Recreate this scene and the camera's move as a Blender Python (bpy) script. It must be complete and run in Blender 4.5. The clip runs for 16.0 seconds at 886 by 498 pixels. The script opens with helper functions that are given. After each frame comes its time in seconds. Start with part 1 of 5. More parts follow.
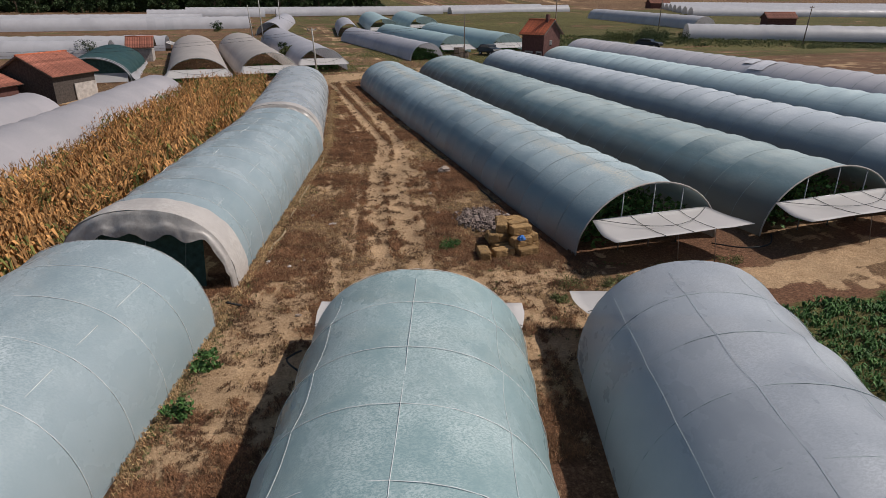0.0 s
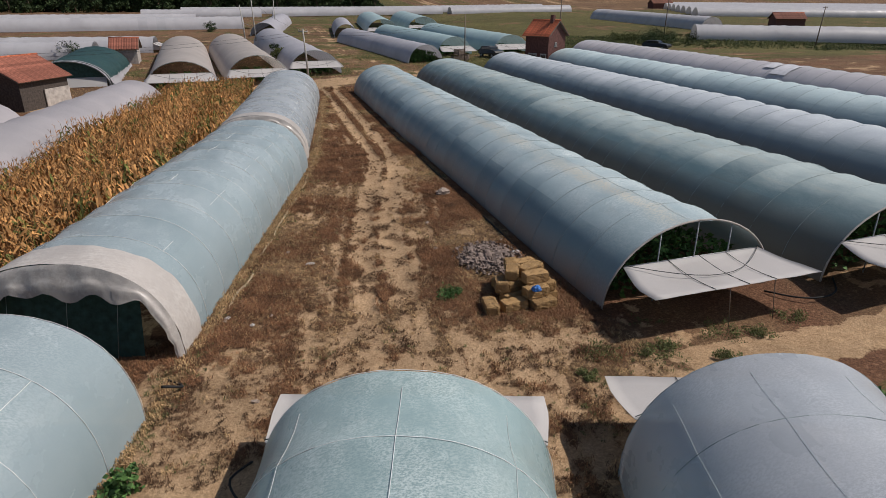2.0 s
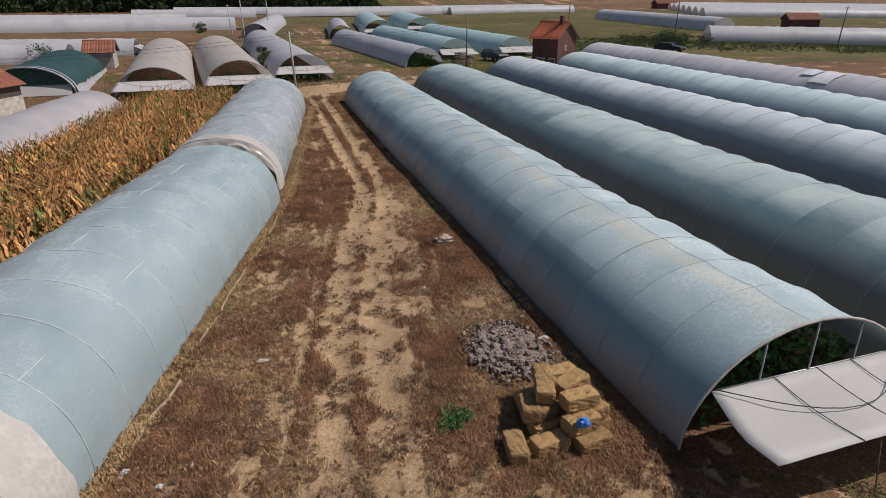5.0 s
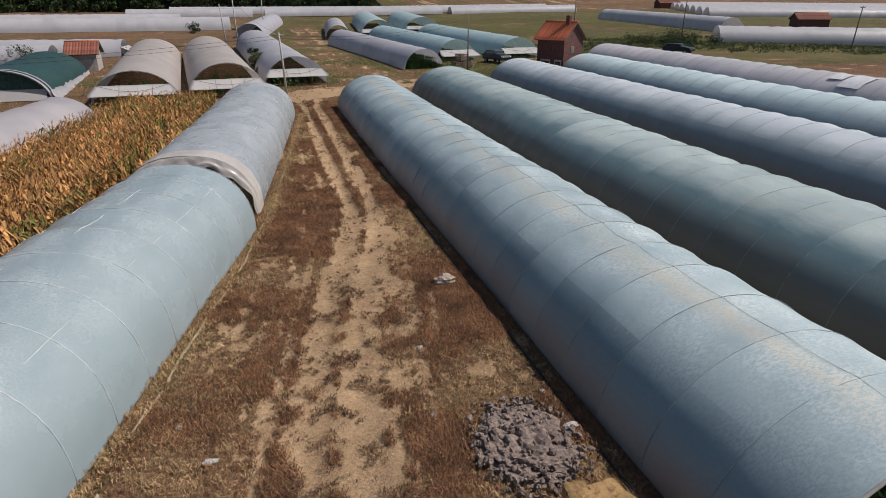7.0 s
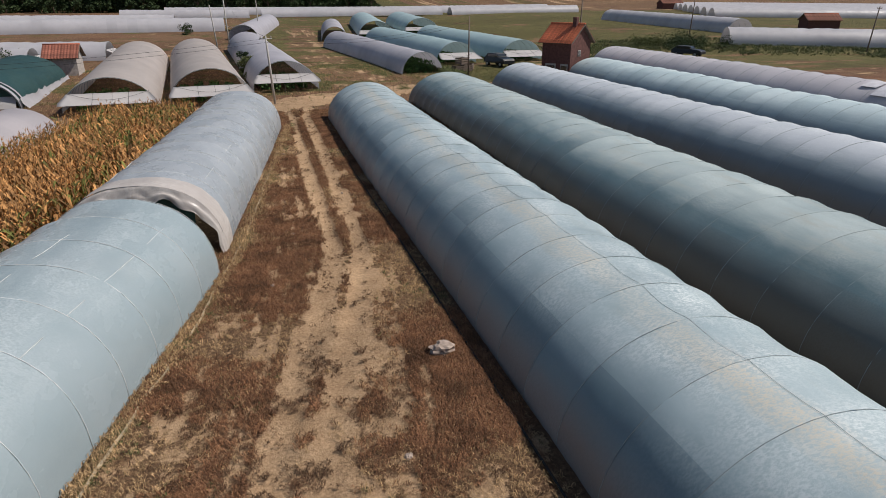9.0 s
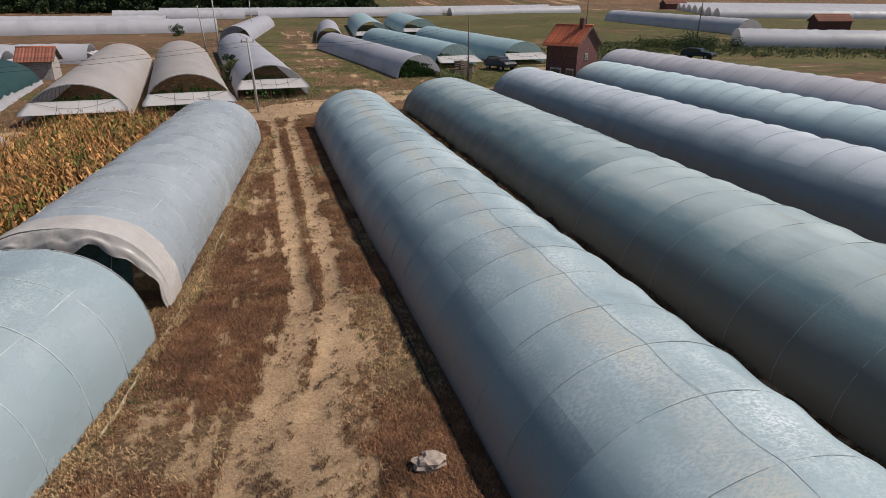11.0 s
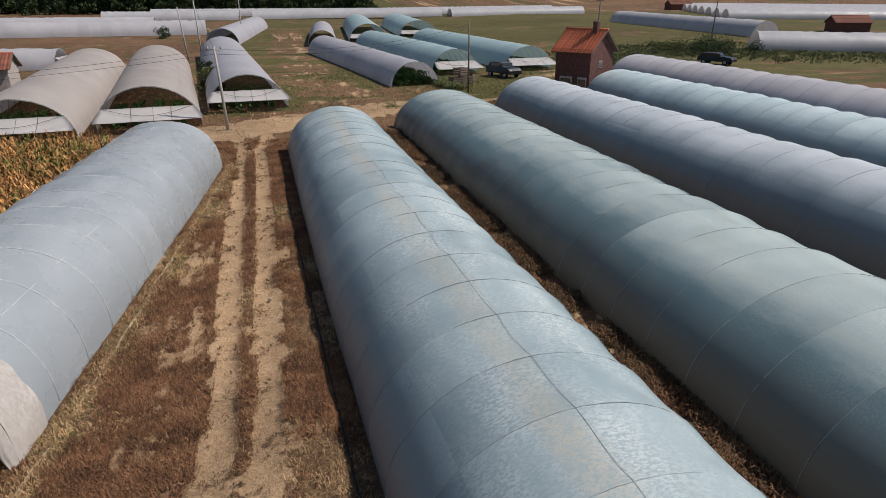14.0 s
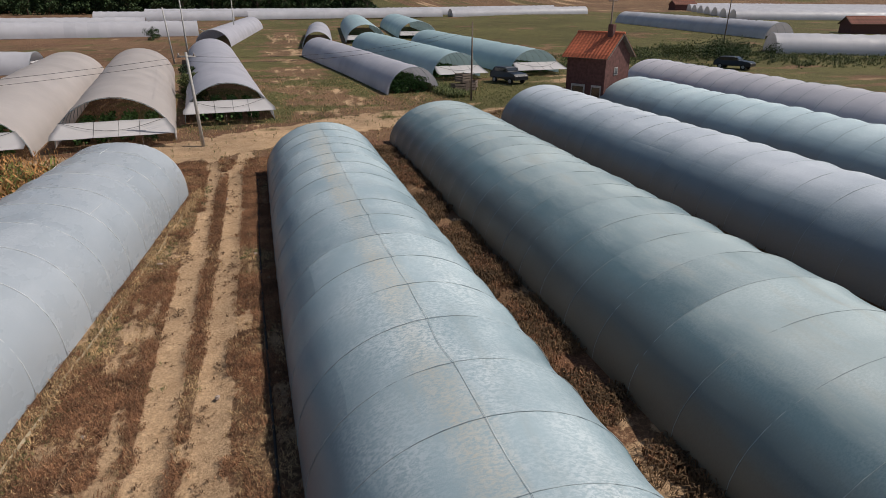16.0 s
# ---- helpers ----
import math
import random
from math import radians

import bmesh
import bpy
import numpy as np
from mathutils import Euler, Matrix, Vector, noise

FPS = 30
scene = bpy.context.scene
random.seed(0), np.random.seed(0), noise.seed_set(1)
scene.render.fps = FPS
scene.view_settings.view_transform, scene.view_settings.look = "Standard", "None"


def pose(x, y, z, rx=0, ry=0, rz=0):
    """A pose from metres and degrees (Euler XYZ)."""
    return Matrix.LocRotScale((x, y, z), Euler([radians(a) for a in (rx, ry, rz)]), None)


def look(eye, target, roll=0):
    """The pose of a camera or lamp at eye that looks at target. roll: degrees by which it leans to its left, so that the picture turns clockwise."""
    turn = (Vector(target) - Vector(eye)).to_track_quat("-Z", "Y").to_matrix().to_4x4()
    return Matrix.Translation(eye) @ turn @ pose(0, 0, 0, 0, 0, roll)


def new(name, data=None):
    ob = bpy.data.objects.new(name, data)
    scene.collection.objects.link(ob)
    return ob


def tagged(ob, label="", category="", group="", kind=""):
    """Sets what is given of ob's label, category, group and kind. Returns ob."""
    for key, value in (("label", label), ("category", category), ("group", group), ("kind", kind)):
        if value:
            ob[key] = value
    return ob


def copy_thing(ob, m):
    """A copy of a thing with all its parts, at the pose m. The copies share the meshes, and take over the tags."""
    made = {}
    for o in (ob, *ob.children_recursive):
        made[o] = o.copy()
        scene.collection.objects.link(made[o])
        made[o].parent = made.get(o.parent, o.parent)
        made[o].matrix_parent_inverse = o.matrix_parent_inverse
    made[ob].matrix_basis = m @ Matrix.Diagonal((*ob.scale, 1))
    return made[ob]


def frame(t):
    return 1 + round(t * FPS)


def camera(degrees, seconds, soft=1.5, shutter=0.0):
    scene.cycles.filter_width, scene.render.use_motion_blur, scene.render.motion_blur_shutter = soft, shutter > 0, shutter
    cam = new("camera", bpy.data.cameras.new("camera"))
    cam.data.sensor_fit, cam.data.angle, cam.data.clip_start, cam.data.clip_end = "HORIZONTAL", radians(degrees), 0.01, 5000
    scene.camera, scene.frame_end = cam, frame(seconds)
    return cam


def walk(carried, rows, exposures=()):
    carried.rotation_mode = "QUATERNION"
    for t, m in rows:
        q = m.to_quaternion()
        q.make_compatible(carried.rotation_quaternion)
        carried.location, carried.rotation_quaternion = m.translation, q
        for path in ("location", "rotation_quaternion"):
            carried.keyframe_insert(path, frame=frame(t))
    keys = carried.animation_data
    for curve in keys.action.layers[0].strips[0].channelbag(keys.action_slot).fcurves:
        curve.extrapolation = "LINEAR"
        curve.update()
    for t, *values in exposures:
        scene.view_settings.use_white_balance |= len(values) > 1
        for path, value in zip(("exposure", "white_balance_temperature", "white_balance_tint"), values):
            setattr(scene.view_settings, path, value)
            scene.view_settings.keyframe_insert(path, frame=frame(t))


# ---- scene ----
cam = camera(71.9, 16.0, soft=0.7)
PATH = [
    (0.0, (0.000, 0.000, 8.650), (2.585, 8.929, 4.963), -0.04),
    (0.5, (0.289, 0.987, 8.646), (2.874, 9.916, 4.960), -0.04),
    (1.0, (0.625, 2.067, 8.647), (3.210, 10.996, 4.959), -0.03),
    (1.5, (0.933, 3.055, 8.652), (3.519, 11.983, 4.963), -0.02),
    (2.0, (1.256, 4.140, 8.647), (3.844, 13.068, 4.960), -0.01),
    (2.5, (1.555, 5.159, 8.654), (4.147, 14.087, 4.968), -0.01),
    (3.0, (1.857, 6.254, 8.671), (4.447, 15.182, 4.985), 0.00),
    (3.5, (2.144, 7.245, 8.674), (4.737, 16.171, 4.986), 0.00),
    (4.0, (2.436, 8.320, 8.693), (5.031, 17.247, 5.007), -0.00),
    (6.5, (3.754, 13.030, 8.593), (6.345, 21.957, 4.905), 0.00),
    (7.0, (4.033, 13.983, 8.609), (6.626, 22.908, 4.920), 0.00),
    (7.5, (4.288, 14.882, 8.620), (6.883, 23.808, 4.934), -0.00),
    (8.0, (4.595, 15.888, 8.644), (7.190, 24.814, 4.958), -0.01),
    (8.5, (4.909, 16.844, 8.673), (7.504, 25.770, 4.986), -0.00),
    (9.0, (5.258, 17.902, 8.700), (7.849, 26.829, 5.014), -0.01),
    (11.5, (7.054, 23.009, 8.691), (9.637, 31.942, 5.013), -0.01),
    (12.0, (7.403, 24.070, 8.725), (9.982, 33.005, 5.048), -0.01),
    (12.5, (7.771, 25.035, 8.756), (10.349, 33.969, 5.077), 0.00),
    (13.0, (8.156, 26.118, 8.783), (10.732, 35.053, 5.104), -0.04),
    (13.5, (8.486, 27.153, 8.807), (11.063, 36.089, 5.131), -0.01),
    (14.0, (8.849, 28.320, 8.813), (11.424, 37.257, 5.139), -0.04),
    (14.5, (9.148, 29.418, 8.833), (11.723, 38.356, 5.159), -0.02),
    (15.0, (9.494, 30.644, 8.870), (12.069, 39.580, 5.193), -0.02),
    (15.5, (9.827, 31.804, 8.898), (12.402, 40.740, 5.221), 0.00),
    (16.0, (10.162, 33.051, 8.929), (12.735, 41.988, 5.252), 0.01),
]
walk(cam, [(t, look(eye, target, roll)) for t, eye, target, roll in PATH], exposures=((0.0, -0.06), (2.2, -0.02), (4.2, 0.09), (16.0, 0.07)))

# ---- world, sun ----
SUN_DIR = Vector((0.82, -0.17, 1.0)).normalized()
world = bpy.data.worlds.new("world")
scene.world = world
world.use_nodes = True
wn = world.node_tree
sky = wn.nodes.new("ShaderNodeTexSky")
sky.sky_type = "NISHITA"
sky.sun_disc = False
sky.sun_elevation = math.asin(SUN_DIR.z)
sky.sun_rotation = math.atan2(SUN_DIR.x, SUN_DIR.y)
wn.links.new(sky.outputs[0], wn.nodes["Background"].inputs[0])
wn.nodes["Background"].inputs[1].default_value = 0.065
sun = new("sun", bpy.data.lights.new("sun", "SUN"))
sun.data.energy, sun.data.angle, sun.data.color = 3.75, radians(0.55), (1.0, 0.932, 0.862)
sun.matrix_world = look((60, 0, 70), Vector((60, 0, 70)) - SUN_DIR)


# ---- material helpers ----
def material(name, rough=0.8, metal=0.0, spec=0.3):
    m = bpy.data.materials.new(name)
    m.use_nodes = True
    b = m.node_tree.nodes["Principled BSDF"]
    b.inputs["Roughness"].default_value = rough
    b.inputs["Metallic"].default_value = metal
    b.inputs["Specular IOR Level"].default_value = spec
    return m, m.node_tree, b


def noise_tex(nt, scale, detail=4.0, rough=0.55, stretch=None, space="Object"):
    co = nt.nodes.new("ShaderNodeTexCoord")
    n = nt.nodes.new("ShaderNodeTexNoise")
    n.inputs["Scale"].default_value = scale
    n.inputs["Detail"].default_value = detail
    n.inputs["Roughness"].default_value = rough
    out = co.outputs[space]
    if stretch:
        mp = nt.nodes.new("ShaderNodeMapping")
        mp.inputs["Scale"].default_value = stretch
        nt.links.new(out, mp.inputs[0])
        out = mp.outputs[0]
    nt.links.new(out, n.inputs["Vector"])
    return n


def ramp(nt, src, stops):
    r = nt.nodes.new("ShaderNodeValToRGB")
    el = r.color_ramp.elements
    while len(el) < len(stops):
        el.new(0.5)
    for e, (p, c) in zip(el, stops):
        e.position, e.color = p, (*c, 1) if len(c) == 3 else c
    nt.links.new(src, r.inputs[0])
    return r


def mix(nt, fac, a, b, mode="MIX"):
    n = nt.nodes.new("ShaderNodeMix")
    n.data_type, n.blend_type = "RGBA", mode
    for slot, v in ((0, fac), (6, a), (7, b)):
        if isinstance(v, (int, float)):
            n.inputs[slot].default_value = v
        elif isinstance(v, tuple):
            n.inputs[slot].default_value = (*v, 1)
        else:
            nt.links.new(v, n.inputs[slot])
    return n.outputs[2]


def bump(nt, src, b, strength=0.3, dist=0.02):
    n = nt.nodes.new("ShaderNodeBump")
    n.inputs["Strength"].default_value, n.inputs["Distance"].default_value = strength, dist
    nt.links.new(src, n.inputs["Height"])
    nt.links.new(n.outputs[0], b.inputs["Normal"])


def simple(name, col, var=0.25, scale=6.0, rough=0.8, metal=0.0, spec=0.3, rnd=0.0, bumps=0.0, island=0.0):
    """A plain material whose colour varies by noise and from object to object."""
    m, nt, b = material(name, rough, metal, spec)
    n = noise_tex(nt, scale)
    d = tuple(c * (1 - var) for c in col)
    l = tuple(min(1, c * (1 + var)) for c in col)
    out = ramp(nt, n.outputs[0], [(0.3, d), (0.7, l)]).outputs[0]
    if rnd:
        oi = nt.nodes.new("ShaderNodeObjectInfo")
        k = ramp(nt, oi.outputs["Random"], [(0, (1 - rnd,) * 3), (1, (1 + rnd,) * 3)]).outputs[0]
        out = mix(nt, 1.0, out, k, "MULTIPLY")
    if island:
        ge = nt.nodes.new("ShaderNodeNewGeometry")
        k = ramp(nt, ge.outputs["Random Per Island"], [(0, (1 - island,) * 3), (1, (1 + island, 1 + island * 0.85, 1 + island * 0.6))]).outputs[0]
        out = mix(nt, 1.0, out, k, "MULTIPLY")
    nt.links.new(out, b.inputs["Base Color"])
    if bumps:
        bump(nt, n.outputs[0], b, bumps)
    return m


def film(name, col, dark, thin=0.15, frost=0.4, gloss=0.38, haze=(0.72, 0.78, 0.80), dust=0.0, loose=False, clear=0.0, side=0.0, grain=16.0, trail=None, flank_shade=None, foot_tone=None, shade_span=(0.70, 0.95), age=0.06):
    """Weathered greenhouse film: lets part of the light through, carries frost-like beads above, streaks, dust and soft stains."""
    m, nt, b = material(name, gloss, 0.0, 0.5)
    n1 = noise_tex(nt, 0.30, 4, 0.6)
    n2 = noise_tex(nt, 0.8, 5, 0.6, stretch=(1.0, 0.6, 1.0))
    n3 = noise_tex(nt, grain, 8, 0.8, stretch=(0.7, 1.25, 0.7))
    n4 = noise_tex(nt, 0.9, 6, 0.7, stretch=(1.6, 0.35, 1.0))
    base = ramp(nt, n1.outputs[0], [(0.32, dark), (0.66, col)]).outputs[0]
    pa = nt.nodes.new("ShaderNodeAttribute")
    pa.attribute_name = "panel"
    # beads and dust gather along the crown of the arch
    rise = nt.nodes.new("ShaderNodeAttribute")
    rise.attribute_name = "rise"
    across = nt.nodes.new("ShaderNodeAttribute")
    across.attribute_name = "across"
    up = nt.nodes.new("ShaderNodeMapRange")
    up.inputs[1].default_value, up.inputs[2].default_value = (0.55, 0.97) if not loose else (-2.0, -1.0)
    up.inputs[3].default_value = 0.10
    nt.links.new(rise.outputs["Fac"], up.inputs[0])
    if flank_shade:
        # shade painted into the film: pale crown, darker flanks, edge shifting bay by bay
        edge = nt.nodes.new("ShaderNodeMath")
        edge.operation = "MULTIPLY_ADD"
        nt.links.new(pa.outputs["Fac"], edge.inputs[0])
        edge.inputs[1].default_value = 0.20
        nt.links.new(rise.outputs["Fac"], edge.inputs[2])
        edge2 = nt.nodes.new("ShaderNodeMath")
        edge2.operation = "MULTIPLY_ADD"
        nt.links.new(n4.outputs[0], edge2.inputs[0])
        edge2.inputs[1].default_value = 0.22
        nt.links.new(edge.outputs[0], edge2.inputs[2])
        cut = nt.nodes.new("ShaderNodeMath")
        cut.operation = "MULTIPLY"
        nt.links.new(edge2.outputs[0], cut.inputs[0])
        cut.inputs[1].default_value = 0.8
        base = mix(nt, ramp(nt, cut.outputs[0], [((shade_span[0] + 0.2) * 0.8, (0, 0, 0)), ((shade_span[1] + 0.2) * 0.8, (1, 1, 1))]).outputs[0], flank_shade, base)
        # a browner tone is mixed in towards the foot
        foot_mask = ramp(nt, cut.outputs[0], [((shade_span[0] - 0.20) * 0.8, (1, 1, 1)), ((shade_span[0] + 0.14) * 0.8, (0, 0, 0))]).outputs[0]
        base = mix(nt, foot_mask, base, foot_tone)
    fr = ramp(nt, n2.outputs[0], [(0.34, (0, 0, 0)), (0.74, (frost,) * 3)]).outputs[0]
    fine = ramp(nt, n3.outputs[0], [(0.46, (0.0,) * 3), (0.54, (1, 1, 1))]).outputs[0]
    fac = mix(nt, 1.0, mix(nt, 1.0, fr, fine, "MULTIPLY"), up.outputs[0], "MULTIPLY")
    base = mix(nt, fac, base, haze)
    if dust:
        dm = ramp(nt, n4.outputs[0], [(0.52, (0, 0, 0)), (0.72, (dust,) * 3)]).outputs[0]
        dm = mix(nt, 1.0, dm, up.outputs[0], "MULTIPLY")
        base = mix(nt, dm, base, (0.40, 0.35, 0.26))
    if trail is not None:
        # a trail of blown sand lying beside the ridge
        off = nt.nodes.new("ShaderNodeMath")
        off.operation = "SUBTRACT"
        off.inputs[1].default_value = trail
        far = nt.nodes.new("ShaderNodeMath")
        far.operation = "ABSOLUTE"
        nt.links.new(off.outputs[0], far.inputs[0])
        tm = nt.nodes.new("ShaderNodeMapRange")
        tm.inputs[1].default_value, tm.inputs[2].default_value = 0.12, 0.55
        tm.inputs[3].default_value, tm.inputs[4].default_value = 1.0, 0.0
        nt.links.new(far.outputs[0], tm.inputs[0])
        wob = nt.nodes.new("ShaderNodeMath")
        wob.operation = "MULTIPLY_ADD"
        nt.links.new(n4.outputs[0], wob.inputs[0])
        wob.inputs[1].default_value = 1.0
        nt.links.new(across.outputs["Fac"], wob.inputs[2])
        nt.links.new(wob.outputs[0], off.inputs[0])
        tf = mix(nt, 1.0, tm.outputs[0], ramp(nt, n3.outputs[0], [(0.42, (0.0,) * 3), (0.58, (0.95,) * 3)]).outputs[0], "MULTIPLY")
        tf = mix(nt, 1.0, tf, ramp(nt, n1.outputs[0], [(0.34, (0.3,) * 3), (0.60, (1,) * 3)]).outputs[0], "MULTIPLY")
        base = mix(nt, tf, base, (0.62, 0.565, 0.455))
    pk = ramp(nt, pa.outputs["Fac"], [(0.0, (1 - 2 * age, 1 - 1.8 * age, 1 - 1.6 * age)), (1.0, (1 + age, 1 + age, 1 + age))]).outputs[0]
    base = mix(nt, 1.0, base, pk, "MULTIPLY")
    nt.links.new(base, b.inputs["Base Color"])
    rr = ramp(nt, n2.outputs[0], [(0.38, (gloss,) * 3), (0.75, (gloss + 0.3,) * 3)]).outputs[0]
    nt.links.new(rr, b.inputs["Roughness"])
    tr = nt.nodes.new("ShaderNodeBsdfTranslucent")
    nt.links.new(base, tr.inputs[0])
    ms = nt.nodes.new("ShaderNodeMixShader")
    ms.inputs[0].default_value = thin
    nt.links.new(b.outputs[0], ms.inputs[1])
    nt.links.new(tr.outputs[0], ms.inputs[2])
    out = ms.outputs[0]
    if clear or side:
        # thin clear film between the beads, clearer down the sides where no dust lies
        tp = nt.nodes.new("ShaderNodeBsdfTransparent")
        tp.inputs[0].default_value = (0.74, 0.88, 0.90, 1)
        m2 = nt.nodes.new("ShaderNodeMixShader")
        inv = nt.nodes.new("ShaderNodeMapRange")
        inv.inputs[3].default_value, inv.inputs[4].default_value = clear, 0.0
        nt.links.new(fac, inv.inputs[0])
        low = nt.nodes.new("ShaderNodeMapRange")
        low.inputs[1].default_value, low.inputs[2].default_value = 0.45, 0.92
        low.inputs[3].default_value, low.inputs[4].default_value = side, 0.0
        nt.links.new(rise.outputs["Fac"], low.inputs[0])
        total = nt.nodes.new("ShaderNodeMath")
        total.operation, total.use_clamp = "ADD", True
        nt.links.new(inv.outputs[0], total.inputs[0])
        nt.links.new(low.outputs[0], total.inputs[1])
        nt.links.new(total.outputs[0], m2.inputs[0])
        nt.links.new(out, m2.inputs[1])
        nt.links.new(tp.outputs[0], m2.inputs[2])
        out = m2.outputs[0]
    nt.links.new(out, nt.nodes["Material Output"].inputs[0])
    h = mix(nt, 0.5, n2.outputs[0], n3.outputs[0])
    bump(nt, h, b, 0.5, 0.03)
    return m


FILM_TEAL = film("teal_film", (0.425, 0.495, 0.485), (0.355, 0.435, 0.44), 0.03, 0.4, 0.40, dust=0.35, haze=(0.68, 0.72, 0.71), clear=0.03, grain=24.0, flank_shade=(0.125, 0.195, 0.215), foot_tone=(0.15, 0.13, 0.10), shade_span=(0.79, 0.985), age=0.09)
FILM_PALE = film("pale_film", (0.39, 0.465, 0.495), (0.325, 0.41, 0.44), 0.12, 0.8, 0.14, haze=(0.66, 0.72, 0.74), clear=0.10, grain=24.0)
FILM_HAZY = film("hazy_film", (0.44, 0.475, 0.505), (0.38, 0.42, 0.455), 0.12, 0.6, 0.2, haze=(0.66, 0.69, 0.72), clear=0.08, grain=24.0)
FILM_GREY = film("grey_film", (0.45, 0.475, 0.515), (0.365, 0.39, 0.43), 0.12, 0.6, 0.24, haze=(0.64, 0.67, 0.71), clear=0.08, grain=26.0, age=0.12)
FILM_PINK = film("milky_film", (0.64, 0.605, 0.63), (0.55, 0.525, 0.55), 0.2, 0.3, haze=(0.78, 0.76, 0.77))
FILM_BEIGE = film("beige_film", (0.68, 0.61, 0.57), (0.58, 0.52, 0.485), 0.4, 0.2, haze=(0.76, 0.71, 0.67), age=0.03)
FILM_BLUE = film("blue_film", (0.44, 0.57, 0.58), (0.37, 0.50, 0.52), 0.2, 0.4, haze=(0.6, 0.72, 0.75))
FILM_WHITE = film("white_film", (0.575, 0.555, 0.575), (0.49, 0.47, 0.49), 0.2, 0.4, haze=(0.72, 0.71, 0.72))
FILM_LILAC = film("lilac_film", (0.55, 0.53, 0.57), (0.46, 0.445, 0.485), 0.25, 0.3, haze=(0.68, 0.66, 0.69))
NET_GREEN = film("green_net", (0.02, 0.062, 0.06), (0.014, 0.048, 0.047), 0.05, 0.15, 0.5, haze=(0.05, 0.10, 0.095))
FILM_SANDY = film("sandy_teal_film", (0.44, 0.535, 0.56), (0.35, 0.445, 0.475), 0.04, 0.95, 0.36, dust=0.16, haze=(0.74, 0.78, 0.775), clear=0.05, trail=0.0, grain=15.0, flank_shade=(0.195, 0.28, 0.31), foot_tone=(0.30, 0.265, 0.25), shade_span=(0.50, 0.85), age=0.10)
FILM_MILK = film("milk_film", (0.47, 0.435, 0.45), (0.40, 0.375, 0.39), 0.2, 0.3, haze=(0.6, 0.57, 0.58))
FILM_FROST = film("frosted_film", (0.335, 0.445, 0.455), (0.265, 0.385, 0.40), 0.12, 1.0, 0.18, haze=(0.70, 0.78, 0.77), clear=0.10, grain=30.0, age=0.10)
FILM_ASH = film("ash_film", (0.57, 0.60, 0.635), (0.49, 0.53, 0.565), 0.03, 0.4, 0.4, haze=(0.78, 0.81, 0.83), clear=0.03, flank_shade=(0.22, 0.275, 0.305), foot_tone=(0.22, 0.21, 0.19), age=0.08)
FILM_CYAN = film("light_cyan_film", (0.55, 0.65, 0.665), (0.47, 0.585, 0.605), 0.04, 0.4, 0.4, haze=(0.78, 0.83, 0.84), clear=0.03, flank_shade=(0.30, 0.385, 0.415), foot_tone=(0.27, 0.26, 0.24), age=0.06)
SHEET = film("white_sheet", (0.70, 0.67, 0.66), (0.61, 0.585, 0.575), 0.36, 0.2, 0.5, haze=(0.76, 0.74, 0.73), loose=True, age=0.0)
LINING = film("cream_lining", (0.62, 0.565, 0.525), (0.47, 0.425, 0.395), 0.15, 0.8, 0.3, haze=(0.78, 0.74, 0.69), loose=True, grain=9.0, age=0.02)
NEW_SHEET = simple("new_sheet", (0.70, 0.68, 0.70), 0.1, 3, 0.4, bumps=0.3)
STEEL = simple("zinc_steel", (0.34, 0.35, 0.36), 0.25, 8, 0.45, 0.7)
HOOP_DARK = simple("shaded_hoop", (0.30, 0.35, 0.36), 0.2, 5, 0.6)
PALE_SEAM = simple("pale_seam", (0.52, 0.57, 0.58), 0.15, 5, 0.5)
SEAM = simple("weathered_seam", (0.27, 0.31, 0.32), 0.3, 5, 0.7)
ROPE = simple("pale_cord", (0.74, 0.75, 0.74), 0.12, 5, 0.3, 0.0, 0.6)
DARK = simple("dark_band", (0.045, 0.05, 0.05), 0.4, 3, 0.7)
SHADE_NET = simple("shade_net", (0.032, 0.075, 0.064), 0.4, 5, 0.75)
WOOD = simple("grey_wood", (0.17, 0.13, 0.105), 0.35, 10, 0.85, bumps=0.3)
STRAW = simple("straw", (0.33, 0.205, 0.092), 0.6, 60, 0.9, rnd=0.3, bumps=0.5)
DUNG = simple("dung", (0.215, 0.165, 0.142), 0.5, 14, 0.95, rnd=0.4, bumps=0.5)
DARKWOOD = simple("dark_boards", (0.075, 0.06, 0.052), 0.4, 6, 0.9)
LEAF = simple("crop_leaf", (0.072, 0.155, 0.044), 0.45, 7, 0.7, island=0.45)
WEED = simple("green_weed", (0.115, 0.135, 0.05), 0.4, 4, 0.8, island=0.45)
DRYWEED = simple("dry_weed", (0.215, 0.112, 0.062), 0.5, 1.1, 0.9, island=0.5)
BROWNWEED = simple("brown_weed", (0.125, 0.078, 0.042), 0.5, 0.9, 0.9, island=0.5)
DRYPALE = simple("dry_grass", (0.42, 0.29, 0.16), 0.4, 1.3, 0.9, island=0.45)
CORN = simple("dry_corn", (0.40, 0.215, 0.085), 0.5, 1.6, 0.8, island=0.6)
CORNGREEN = simple("late_corn", (0.14, 0.15, 0.04), 0.4, 1.6, 0.8, island=0.45)
TREE = simple("tree_leaf", (0.035, 0.06, 0.022), 0.5, 0.6, 0.85, island=0.45)
BARK = simple("bark", (0.10, 0.075, 0.055), 0.3, 9, 0.9)
TILE_OLD = simple("old_tile", (0.20, 0.085, 0.06), 0.35, 3, 0.9, rnd=0.3)
TILE_RUST = simple("rust_tile", (0.27, 0.10, 0.068), 0.35, 3, 0.9, rnd=0.3)
